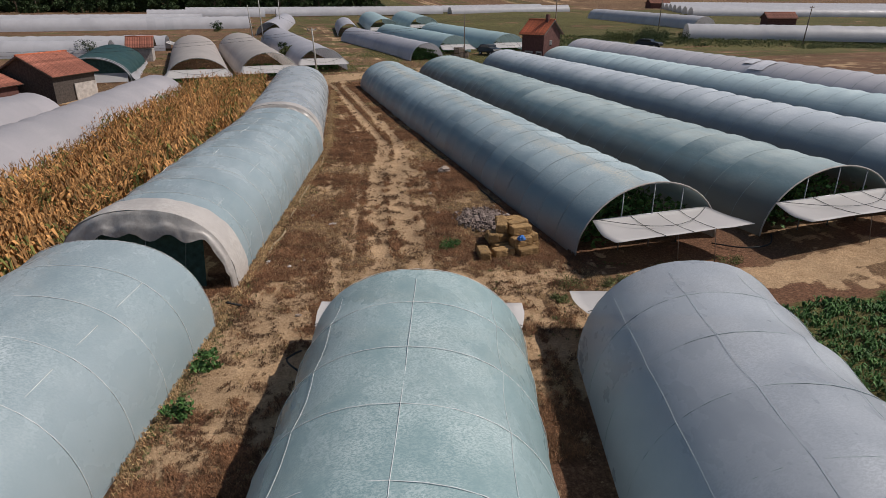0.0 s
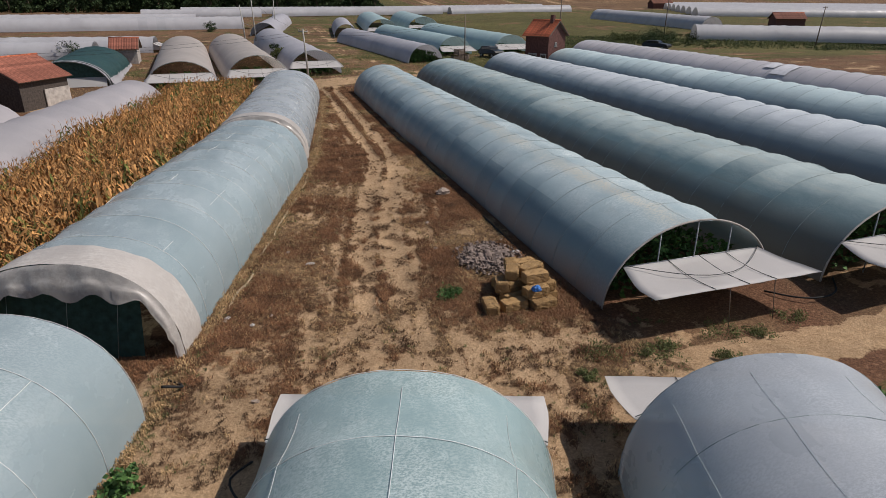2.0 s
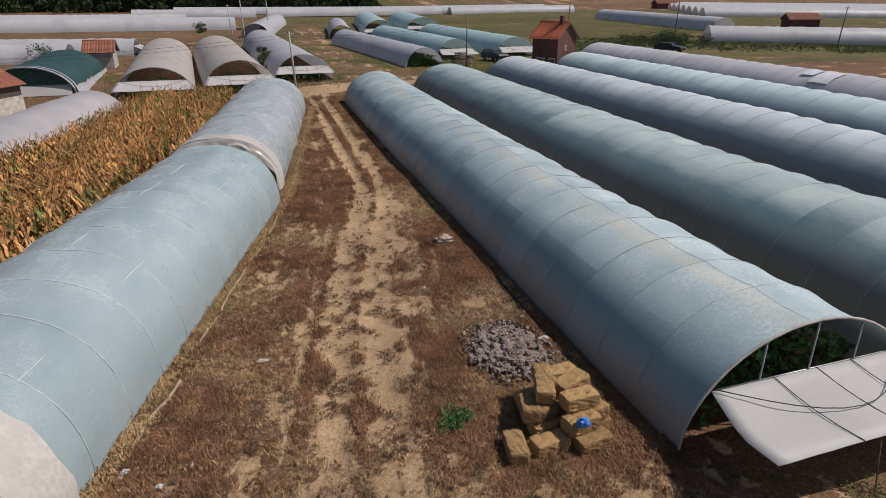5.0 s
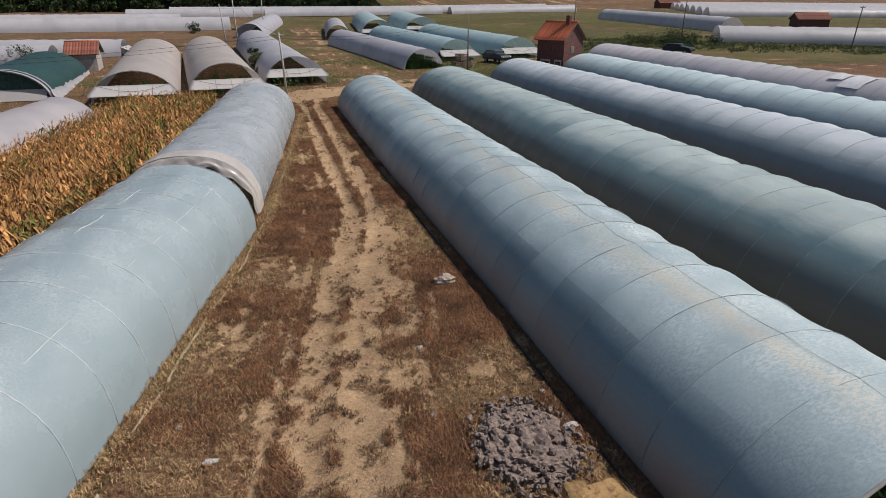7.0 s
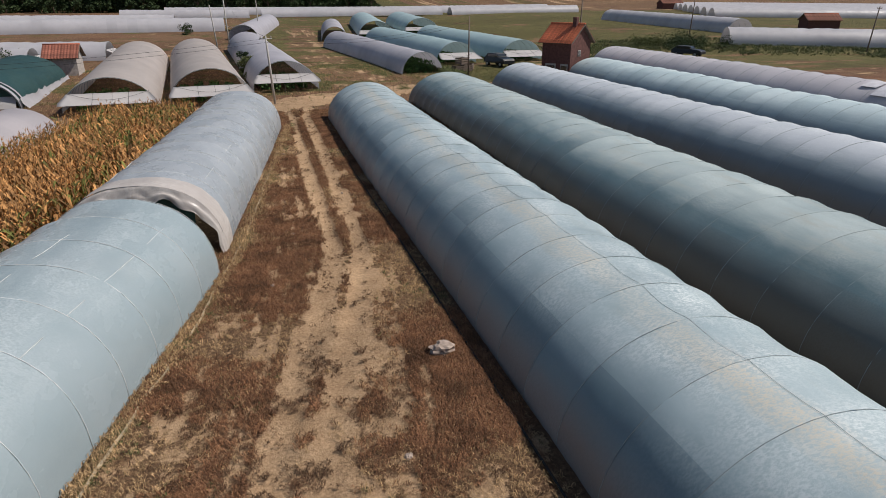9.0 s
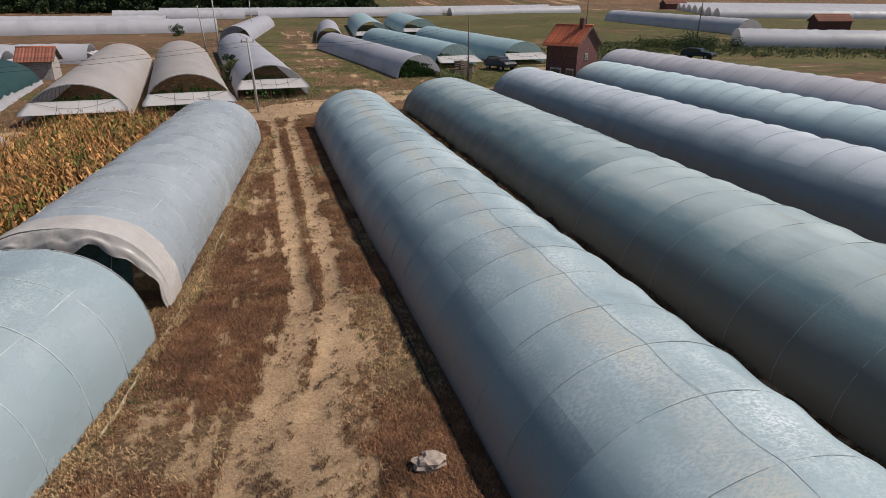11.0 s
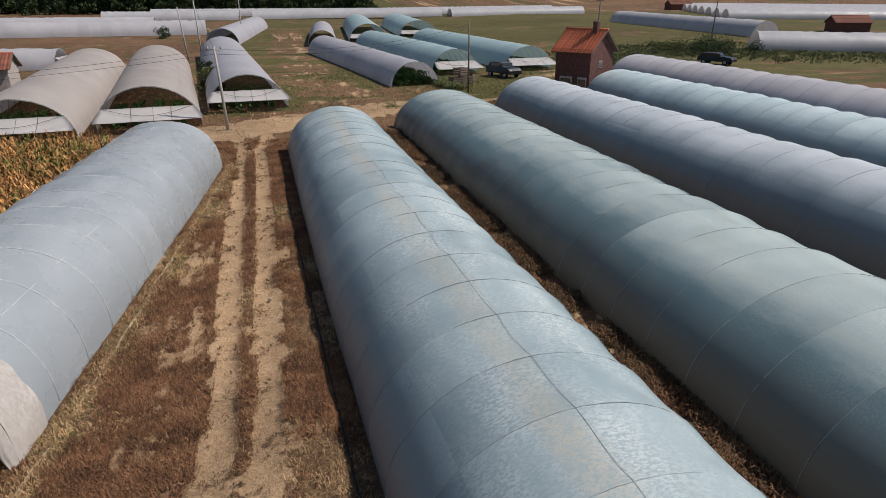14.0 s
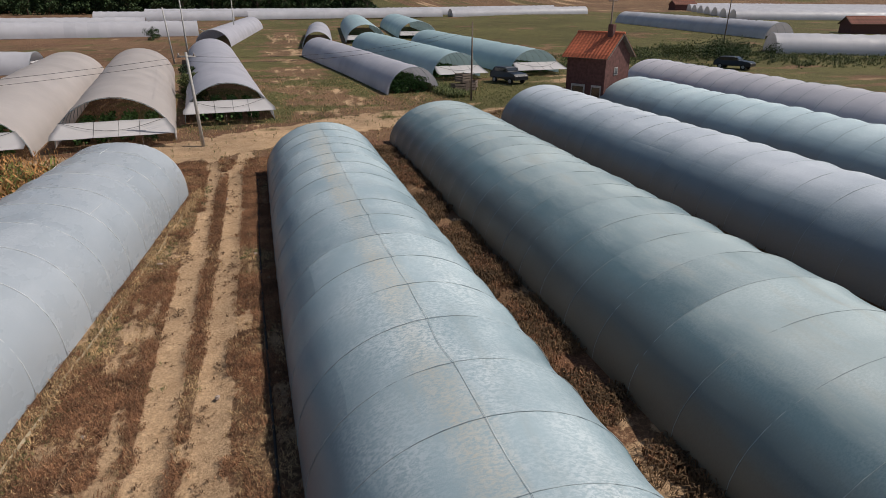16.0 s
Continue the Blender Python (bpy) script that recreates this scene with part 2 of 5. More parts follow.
TILE = simple("roof_tile", (0.50, 0.135, 0.065), 0.3, 3, 0.8, rnd=0.25)
BRICK = simple("red_brick", (0.125, 0.058, 0.05), 0.3, 4, 0.9)
PLASTER = simple("grey_plaster", (0.42, 0.38, 0.35), 0.25, 3, 0.9)
CONCRETE = simple("concrete", (0.42, 0.40, 0.37), 0.2, 5, 0.85)
PAINT_DARK = simple("dark_car_paint", (0.012, 0.014, 0.018), 0.1, 2, 0.3, 0.0, 0.4)
GLASS_DARK = simple("car_glass", (0.02, 0.025, 0.03), 0.1, 2, 0.08, 0.0, 0.8)
RUBBER = simple("rubber", (0.02, 0.02, 0.02), 0.2, 9, 0.8)
BLUE_PLASTIC = simple("blue_plastic", (0.06, 0.20, 0.55), 0.2, 5, 0.4)
STRIP = simple("yellowed_strip", (0.36, 0.29, 0.19), 0.35, 5, 0.8)
CLUMP = simple("brown_clump", (0.13, 0.075, 0.045), 0.5, 1.2, 0.95, island=0.45)
SACK = simple("pale_sack", (0.36, 0.285, 0.235), 0.25, 7, 0.7, bumps=0.4)


# ---- mesh helpers ----
def mesh_from(name, verts, faces, mats, smooth=False, idx=None):
    me = bpy.data.meshes.new(name)
    me.from_pydata([tuple(v) for v in verts], [], faces)
    for m in mats if isinstance(mats, (list, tuple)) else [mats]:
        me.materials.append(m)
    if smooth:
        me.polygons.foreach_set("use_smooth", [True] * len(me.polygons))
    if idx is not None:
        me.polygons.foreach_set("material_index", idx)
    me.update()
    return me


def empty(name, m=None):
    e = new(name)
    e.empty_display_size = 0.3
    if m is not None:
        e.matrix_world = m
    return e


def piece(name, me, parent, m=None, label=""):
    o = new(name, me)
    o.parent = parent
    if m is not None:
        o.matrix_basis = m
    if label:
        o["label"] = label
    return o


def part(name, bm, mat, parent, label="", smooth=False):
    me = bpy.data.meshes.new(name)
    bm.to_mesh(me)
    bm.free()
    me.materials.append(mat)
    if smooth:
        me.polygons.foreach_set("use_smooth", [True] * len(me.polygons))
    return piece(name, me, parent, None, label)


def box_bm(bm, c, size, rot=0.0, bevel=0.0):
    r = bmesh.ops.create_cube(bm, size=1.0)
    vs = r["verts"]
    bmesh.ops.scale(bm, verts=vs, vec=size)
    if bevel:
        es = list({e for v in vs for e in v.link_edges})
        vs = bmesh.ops.bevel(bm, geom=es, offset=bevel, segments=1, affect="EDGES")["verts"]
        vs = list({v for v in vs} | {v for v in r["verts"] if v.is_valid})
    if rot:
        bmesh.ops.rotate(bm, verts=vs, cent=(0, 0, 0), matrix=Matrix.Rotation(rot, 3, "Z"))
    bmesh.ops.translate(bm, verts=vs, vec=c)


def box_part(name, c, size, mat, parent, rot=0.0, bevel=0.0, label=""):
    bm = bmesh.new()
    box_bm(bm, c, size, rot, bevel)
    return part(name, bm, mat, parent, label)


def tube_mesh(name, pts, r, mat, sides=5, cap=True):
    """A tube along a line of points."""
    vs, fs = [], []
    pts = [Vector(p) for p in pts]
    for i, p in enumerate(pts):
        d = (pts[min(i + 1, len(pts) - 1)] - pts[max(i - 1, 0)]).normalized()
        u = d.cross(Vector((0.13, 0.21, 1)) if abs(d.z) < 0.9 else Vector((0, 1, 0))).normalized()
        v = d.cross(u)
        rr = r[i] if isinstance(r, (list, tuple)) else r
        for k in range(sides):
            a = 2 * math.pi * k / sides
            vs.append(p + rr * (math.cos(a) * u + math.sin(a) * v))
    for i in range(len(pts) - 1):
        for k in range(sides):
            a, b = i * sides + k, i * sides + (k + 1) % sides
            fs.append((a, b, b + sides, a + sides))
    if cap:
        fs.append(tuple(range(sides))[::-1])
        fs.append(tuple(range((len(pts) - 1) * sides, len(pts) * sides)))
    return mesh_from(name, vs, fs, mat, smooth=True)


def ease(e0, e1, v):
    t = max(0.0, min(1.0, (v - e0) / (e1 - e0)))
    return t * t * (3 - 2 * t)


def ground_z(x, y):
    """The lie of the land: rising gently along the track, across the long tunnels and up the slope beyond the road."""
    z = 0.018 * max(0.0, min(y, 80.0) - 18) + 0.025 * max(0.0, y - 80)
    far = ease(80, 112, y)
    z -= 0.3 * z * ease(15, 24, x) * (1 - far)
    z += 0.025 * max(0.0, min(x, 60.0) - 17) * (1 - far) + 0.03 * max(0.0, min(x, 100.0) - 50) * ease(90, 110, y)
    if y > 300:
        z += 0.0004 * (y - 300) ** 2 if y < 500 else 16 + 0.16 * (y - 500)
    return z


def spline(pts, step):
    """Even points along a bent line, with the way along at each."""
    pts = [Vector(p) for p in pts]
    out, n = [], len(pts)
    for i in range(n - 1):
        p0, p1, p2, p3 = pts[max(i - 1, 0)], pts[i], pts[i + 1], pts[min(i + 2, n - 1)]
        m = max(2, int((p2 - p1).length / 0.25))
        for k in range(m):
            t = k / m
            out.append(0.5 * (2 * p1 + (p2 - p0) * t + (2 * p0 - 5 * p1 + 4 * p2 - p3) * t * t + (3 * p1 - p0 - 3 * p2 + p3) * t ** 3))
    out.append(pts[-1])
    acc = [0.0]
    for a, b in zip(out, out[1:]):
        acc.append(acc[-1] + (b - a).length)
    total = acc[-1]
    count = max(1, round(total / step))
    res, j = [], 0
    for k in range(count + 1):
        s = total * k / count
        while j < len(acc) - 2 and acc[j + 1] < s:
            j += 1
        w = (s - acc[j]) / max(1e-9, acc[j + 1] - acc[j])
        p = out[j].lerp(out[j + 1], w)
        d = (out[min(j + 1, len(out) - 1)] - out[max(j - 1, 0)]).normalized()
        res.append((p, d))
    return res


def noise1(x, seed=0.0):
    return noise.noise(Vector((x, seed * 7.31, seed)))


# ---- greenhouse tunnels ----
def arch(a, h, seg, power, theta0=0.0):
    """Points of an arch from its one foot to its other, as (across, up)."""
    out = []
    for k in range(seg + 1):
        th = math.pi * k / seg
        c, s = math.cos(th), math.sin(th)
        e = 2.0 / power
        out.append((-a * math.copysign(abs(c) ** e, c), h * abs(s) ** e))
    return out


def tunnel(name, label, line, a, h, mat, rib=1.76, sag=0.05, power=2.0, ropes="", hoops=True, sub=4, seg=24, flaps="", hoop_mat=None,
           group="greenhouse tunnels", lift_out=-0.04, plants="", dashes=True, seed=1, hinge=1.33, reach=2.1, end_frame="", drop=0.22, seam=False, seams=(), flare=0.0):
    """A polytunnel along a ground line: film cover, hoops, cords, flaps at the ends ('a' its start, 'b' its end) and what grows in its mouth."""
    rng = random.Random(seed)
    top = tagged(empty(name), label, "greenhouse", group)
    p0 = Vector((line[0][0], line[0][1], ground_z(*line[0][:2])))
    top.location = p0
    stations = spline([(x, y, ground_z(x, y)) for x, y in line], rib)
    nb = len(stations) - 1
    # cover: sections between the hoops dip a little
    vs, fs = [], []
    prof = arch(a, h, seg, power)
    rows = nb * sub + 1
    jit = [rng.uniform(0.5, 1.5) for _ in range(nb + 1)]
    lift = [rng.uniform(-0.03, 0.03) for _ in range(nb + 2)]
    for r in range(rows):
        b, w = divmod(r, sub)
        w /= sub
        if b == nb:
            b, w = nb - 1, 1.0
        pa, da = stations[b]
        pb, db = stations[b + 1]
        p, d = pa.lerp(pb, w), da.lerp(db, w).normalized()
        side = Vector((d.y, -d.x, 0)).normalized()
        dip = sag * jit[b] * (1 - abs(2 * w - 1) ** 1.7)
        lf = lift[b] * (1 - w) + lift[b + 1] * w
        wide = 1 + flare * max(0.0, 1 - (b + w) * rib / 9.0)
        for k, (u, z) in enumerate(prof):
            q = k / seg
            arcness = math.sin(math.pi * q) ** 0.5
            wob = 0.018 * noise.noise(Vector((p.x * 0.9 + u, p.y * 0.9, z * 1.2 + seed)))
            f = 1 - (dip + wob) * arcness / max(a, h) * 1.6
            zz = z * f + lf * arcness
            if k == 0 or k == seg:
                zz = -0.03
            v = p + side * (u * f * wide) + Vector((0, 0, zz))
            vs.append(v - p0)
    for r in range(rows - 1):
        for k in range(seg):
            i = r * (seg + 1) + k
            fs.append((i, i + 1, i + seg + 2, i + seg + 1))
    me = mesh_from("film_cover", vs, fs, mat, smooth=True)
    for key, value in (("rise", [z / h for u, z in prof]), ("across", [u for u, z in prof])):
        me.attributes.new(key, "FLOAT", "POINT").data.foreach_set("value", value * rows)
    # lengths of film differ a little in age from bay to bay
    shade = [[0.55 + rng.uniform(-0.25, 0.25) + (rng.choice((-0.3, 0.25)) if rng.random() < 0.15 else 0) for _ in range(4)] for _ in range(nb + 1)]
    if seams is None:
        seams = ()
        for s_ in shade:
            s_[0] -= rng.choice((0.0, 0.25, 0.6))
    pat = me.attributes.new("panel", "FLOAT", "FACE")
    pat.data.foreach_set("value", [max(0.0, min(1.0, 0.5 * shade[r // sub][min(3, 4 * k // seg)] + 0.5 * shade[(r // sub) // 3][0])) for r in range(rows - 1) for k in range(seg)])
    piece("film_cover", me, top)
    # hoops and cords
    if hoops:
        hm = hoop_mat or HOOP_DARK
        hp = arch(a + lift_out, h + lift_out, 16 if seg < 20 else 22, power)
        me = tube_mesh("hoop", [(u, 0, z) for u, z in hp], 0.008 if seg >= 20 else 0.02, hm, 4)
        me_c = tube_mesh("hold_down_cord", [(u, 0, z) for u, z in arch(a + 0.008, h + 0.008, 22, power)], 0.007, ROPE, 4) if ropes else None
        for i, (p, d) in enumerate(stations):
            rz = math.atan2(-d.x, d.y)
            lf = lift[i] if i <= nb else 0
            m = Matrix.Translation(p - p0) @ Matrix.Rotation(rz, 4, "Z") @ Matrix.Diagonal((1 + flare * max(0.0, 1 - i * rib / 9.0), 1, 1 + lf / h, 1))
            piece("hoop", me, top, m)
            if me_c and i % (2 if ropes == "half" else 1) == 0:
                piece("hold_down_cord", me_c, top, m @ Matrix.Translation((0, 0.02, 0)))
    if (dashes and ropes) or seams:
        # lengthwise cords show as broken lines on the film, sewn seams as long ones
        for q in seams or (0.29, 0.5, 0.71):
            k0 = q * math.pi
            e = 2.0 / power
            u = -a * math.copysign(abs(math.cos(k0)) ** e, math.cos(k0))
            z = h * abs(math.sin(k0)) ** e
            pts = []
            for i in range(nb):
                for w in (0.0, 0.25, 0.5, 0.75):
                    pa, da = stations[i]
                    p, d = pa.lerp(stations[i + 1][0], w), da.lerp(stations[i + 1][1], w).normalized()
                    side = Vector((d.y, -d.x, 0)).normalized()
                    rise = math.sin(math.pi * q) ** 0.5
                    f = 1 - sag * jit[i] * (1 - abs(2 * w - 1) ** 1.7) * rise / max(a, h) * 1.6 + 0.004
                    pts.append(p + side * (u * f) + Vector((0, 0, z * f + (lift[i] * (1 - w) + lift[i + 1] * w) * rise)) - p0)
            k = 0
            while k < len(pts) - 2:
                solid = mat in (FILM_FROST, FILM_GREY)
                n = 12 if solid else rng.choice((2, 3, 4))
                if solid or rng.random() < (0.35 if q == 0.5 else 0.55):
                    piece("lengthwise_cord", tube_mesh("lengthwise_cord", pts[k:k + n + 1], (0.006 if q == 0.5 else 0.004) if solid else 0.008, ROPE if mat is not FILM_GREY else PALE_SEAM, 4), top)
                k += n if solid else n + 2
    if seam:
        # sewn join along the crown, in lengths
        for i in range(nb):
            pts = []
            for w in (0.0, 0.25, 0.5, 0.75, 1.0):
                p, d = stations[i][0].lerp(stations[i + 1][0], w), stations[i][1]
                off = -0.12 + 0.04 * noise1(p.y * 0.8, seed)
                f = 1 - sag * jit[i] * (1 - abs(2 * w - 1) ** 1.7) / max(a, h) * 1.6
                pts.append(p + Vector((d.y, -d.x, 0)) * off + Vector((0, 0, h * f + lift[i] * (1 - w) + lift[i + 1] * w + 0.006)) - p0)
            piece("crown_seam", tube_mesh("crown_seam", pts, 0.004, SEAM if i % 4 else ROPE, 4), top)
    # flaps: a stiff white sheet let down over props at an open end
    for e in flaps:
        p, d = stations[0] if e == "a" else stations[-1]
        out = -d if e == "a" else d
        flap(top, p - p0, Vector((out.x, out.y, 0)).normalized(), a, h, power, hinge, reach, drop, seed)
    for e in end_frame:
        p, d = stations[0] if e == "a" else stations[-1]
        side = Vector((d.y, -d.x, 0)).normalized()
        for u in (-a * 0.45, 0.02, a * 0.45):
            z = h * (1 - (abs(u) / a) ** power) ** (1 / power)
            piece("end_post", tube_mesh("end_post", [side * u, side * u + Vector((0, 0, z))], 0.025, STEEL, 5), top,
                  Matrix.Translation(p - p0))
        ring = [side * (u * (1 + flare)) + Vector((0, 0, z)) for u, z in arch(a + 0.02, h + 0.02, 24, power)]
        piece("end_ring", tube_mesh("end_ring", ring, 0.032, PLASTER, 6), top, Matrix.Translation(p - p0 - d * 0.03), "pale pipe ring round the mouth")
        bar = [side * (-a * 0.84), side * (a * 0.84)]
        piece("cross_bar", tube_mesh("cross_bar", [b + Vector((0, 0, hinge)) for b in bar], 0.022, STEEL, 5), top, Matrix.Translation(p - p0))
    for e in plants:
        p, d = stations[0] if e == "a" else stations[-1]
        crop_rows(p, d if e == "a" else -d, a, h, seed)
    return top


def flap(top, base, out, a, h, power, hinge, reach, drop, seed):
    rng = random.Random(seed * 3 + 1)
    side = Vector((-out.y, out.x, 0))
    half = a * (1 - (hinge / h) ** power) ** (1 / power) + 0.05
    nx, ny = 18, 6
    vs, fs = [], []
    for j in range(ny + 1):
        w = j / ny
        hw = half + (a * 1.0 - half) * min(1, w * 1.6)
        for i in range(nx + 1):
            u = (2 * i / nx - 1) * hw
            belly = -0.10 * math.sin(math.pi * w) * (1 - 0.3 * math.cos(4 * math.pi * i / nx)) + 0.02 * noise1(u * 1.3 + w * 2, seed)
            vs.append(base + out * (reach * w) + side * u + Vector((0, 0, hinge - drop * w + belly)))
    n = len(vs)
    vs += [v - Vector((0, 0, 0.012)) for v in vs]
    for j in range(ny):
        for i in range(nx):
            q = j * (nx + 1) + i
            fs.append((q, q + 1, q + nx + 2, q + nx + 1))
            fs.append((n + q, n + q + nx + 1, n + q + nx + 2, n + q + 1))
    edge = [*range(nx + 1)], [ny * (nx + 1) + i for i in range(nx + 1)], [j * (nx + 1) for j in range(ny + 1)], [j * (nx + 1) + nx for j in range(ny + 1)]
    for e in edge:
        for p, q in zip(e, e[1:]):
            fs.append((p, q, n + q, n + p))
    fl = piece("end_flap", mesh_from("end_flap", vs, fs, SHEET, smooth=True), top, label="white plastic flap propped open")
    for w in (-0.32, 0.08, 0.42):
        pts = [base + out * (reach * k) + side * (w * a) + Vector((0, 0, hinge - drop * k - 0.10 * math.sin(math.pi * k) * 0.9 + 0.012)) for k in (0, 0.25, 0.5, 0.75, 1)]
        piece("batten", tube_mesh("batten", pts, 0.011, DARK, 4), fl)
    sagline = [base + out * (reach * 0.62 * math.sin(math.pi * k / 12)) + side * (half * (k / 6 - 1)) + Vector((0, 0, hinge + 0.06 - drop * math.sin(math.pi * k / 12) * 0.6 - 0.07 * math.sin(math.pi * k / 12))) for k in range(13)]
    piece("slack_rope", tube_mesh("slack_rope", sagline, 0.012, DARK, 4), fl)
    for w in (-0.1, 0.45):
        f = base + out * (reach * 0.93) + side * (w * a) + Vector((0, 0, hinge - drop - 0.02))
        piece("prop", tube_mesh("prop", [f, Vector((f.x + out.x * 0.2, f.y + out.y * 0.2, base.z))], 0.013, WOOD, 5), fl)


def leaf_cloud(count, box, size, rng, upright=0.5):
    """Small bent leaves filling a box, as raw geometry."""
    vs, fs = [], []
    for _ in range(count):
        c = Vector((rng.uniform(*box[0]), rng.uniform(*box[1]), rng.uniform(*box[2])))
        s = size * rng.uniform(0.6, 1.4)
        d = Vector((rng.gauss(0, 1), rng.gauss(0, 1), rng.gauss(upright, 0.8))).normalized()
        w = d.cross(Vector((rng.gauss(0, 1), rng.gauss(0, 1), rng.gauss(0, 1)))).normalized() * s * 0.35
        n = len(vs)
        vs += [c - d * s * 0.5, c + w, c + d * s * 0.5 + Vector((0, 0, -s * 0.15)), c - w]
        fs.append((n, n + 1, n + 2, n + 3))
    return vs, fs


CROPS = {}


def crop_rows(p, d, a, h, seed):
    rng = random.Random(seed + 50)
    key = round(a, 1), round(h, 1)
    if key not in CROPS:
        vs, fs = [], []
        for u0 in (-0.62, -0.25, 0.15, 0.55):
            tall = h * (1 - abs(u0) ** 2) ** 0.5 * (0.66 if h < 2.55 else 0.42)
            v, q = leaf_cloud(800, ((u0 * a - 0.38, u0 * a + 0.38), (0.4, 7.0), (0.05, tall)), 0.22, rng)
            fs += [tuple(i + len(vs) for i in t) for t in q]
            vs += v
        CROPS[key] = mesh_from("crop_rows", vs, fs, LEAF)
    o = new("crop_rows", CROPS[key])
    o.matrix_world = Matrix.Translation(p) @ Matrix.Rotation(math.atan2(-d.x, d.y), 4, "Z")
    tagged(o, "dense green crop plants growing inside greenhouse mouth", "plants", kind="stuff")


# ---- ground ----
def dist_line(x, y, pts):
    best = 1e9
    for (ax, ay), (bx, by) in zip(pts, pts[1:]):
        dx, dy = bx - ax, by - ay
        t = max(0.0, min(1.0, ((x - ax) * dx + (y - ay) * dy) / (dx * dx + dy * dy)))
        best = min(best, math.hypot(x - ax - t * dx, y - ay - t * dy))
    return best


RUT_A = [(3.2, 17.0), (4.2, 24.0), (4.8, 28.4), (5.8, 32.5), (6.95, 37.1), (7.3, 39.7), (7.22, 51.0), (7.35, 60.6), (7.4, 66.0), (6.9, 70.0)]
RUT_B = [(4.6, 17.0), (5.35, 24.0), (5.75, 28.1), (6.85, 32.5), (7.9, 36.8), (8.2, 39.4), (8.35, 50.0), (8.46, 60.3), (8.3, 66.0), (8.9, 70.5)]
ROAD = [(-30, 60), (-4, 68.5), (4.0, 71.2), (9.0, 74.0), (18.0, 79.0), (29.0, 84.2), (34, 90), (48, 100), (66, 113), (96, 135)]
LANE = [(12.0, 15.2), (16.5, 15.4), (22.0, 16.0), (40.0, 17.5), (80, 20)]
FIELD_WAY = [(16.5, 78.0), (14.5, 100.0), (13.8, 135.0), (15.5, 180)]


def nz(x, y, s, seed=0.0):
    return noise.fractal(Vector((x * s, y * s, seed)), 1.0, 2.0, 4)


def under_film(x, y):
    """Ground roofed by the long tunnels, dark brown with hardly any bare sand."""
    return (10.3 < x < 16.0 and 19.8 < y < 65) or any(abs(x - c) < 3.2 and 19.5 < y < e for c, e in ((21.5, 71), (30.4, 75), (39.0, 77)))


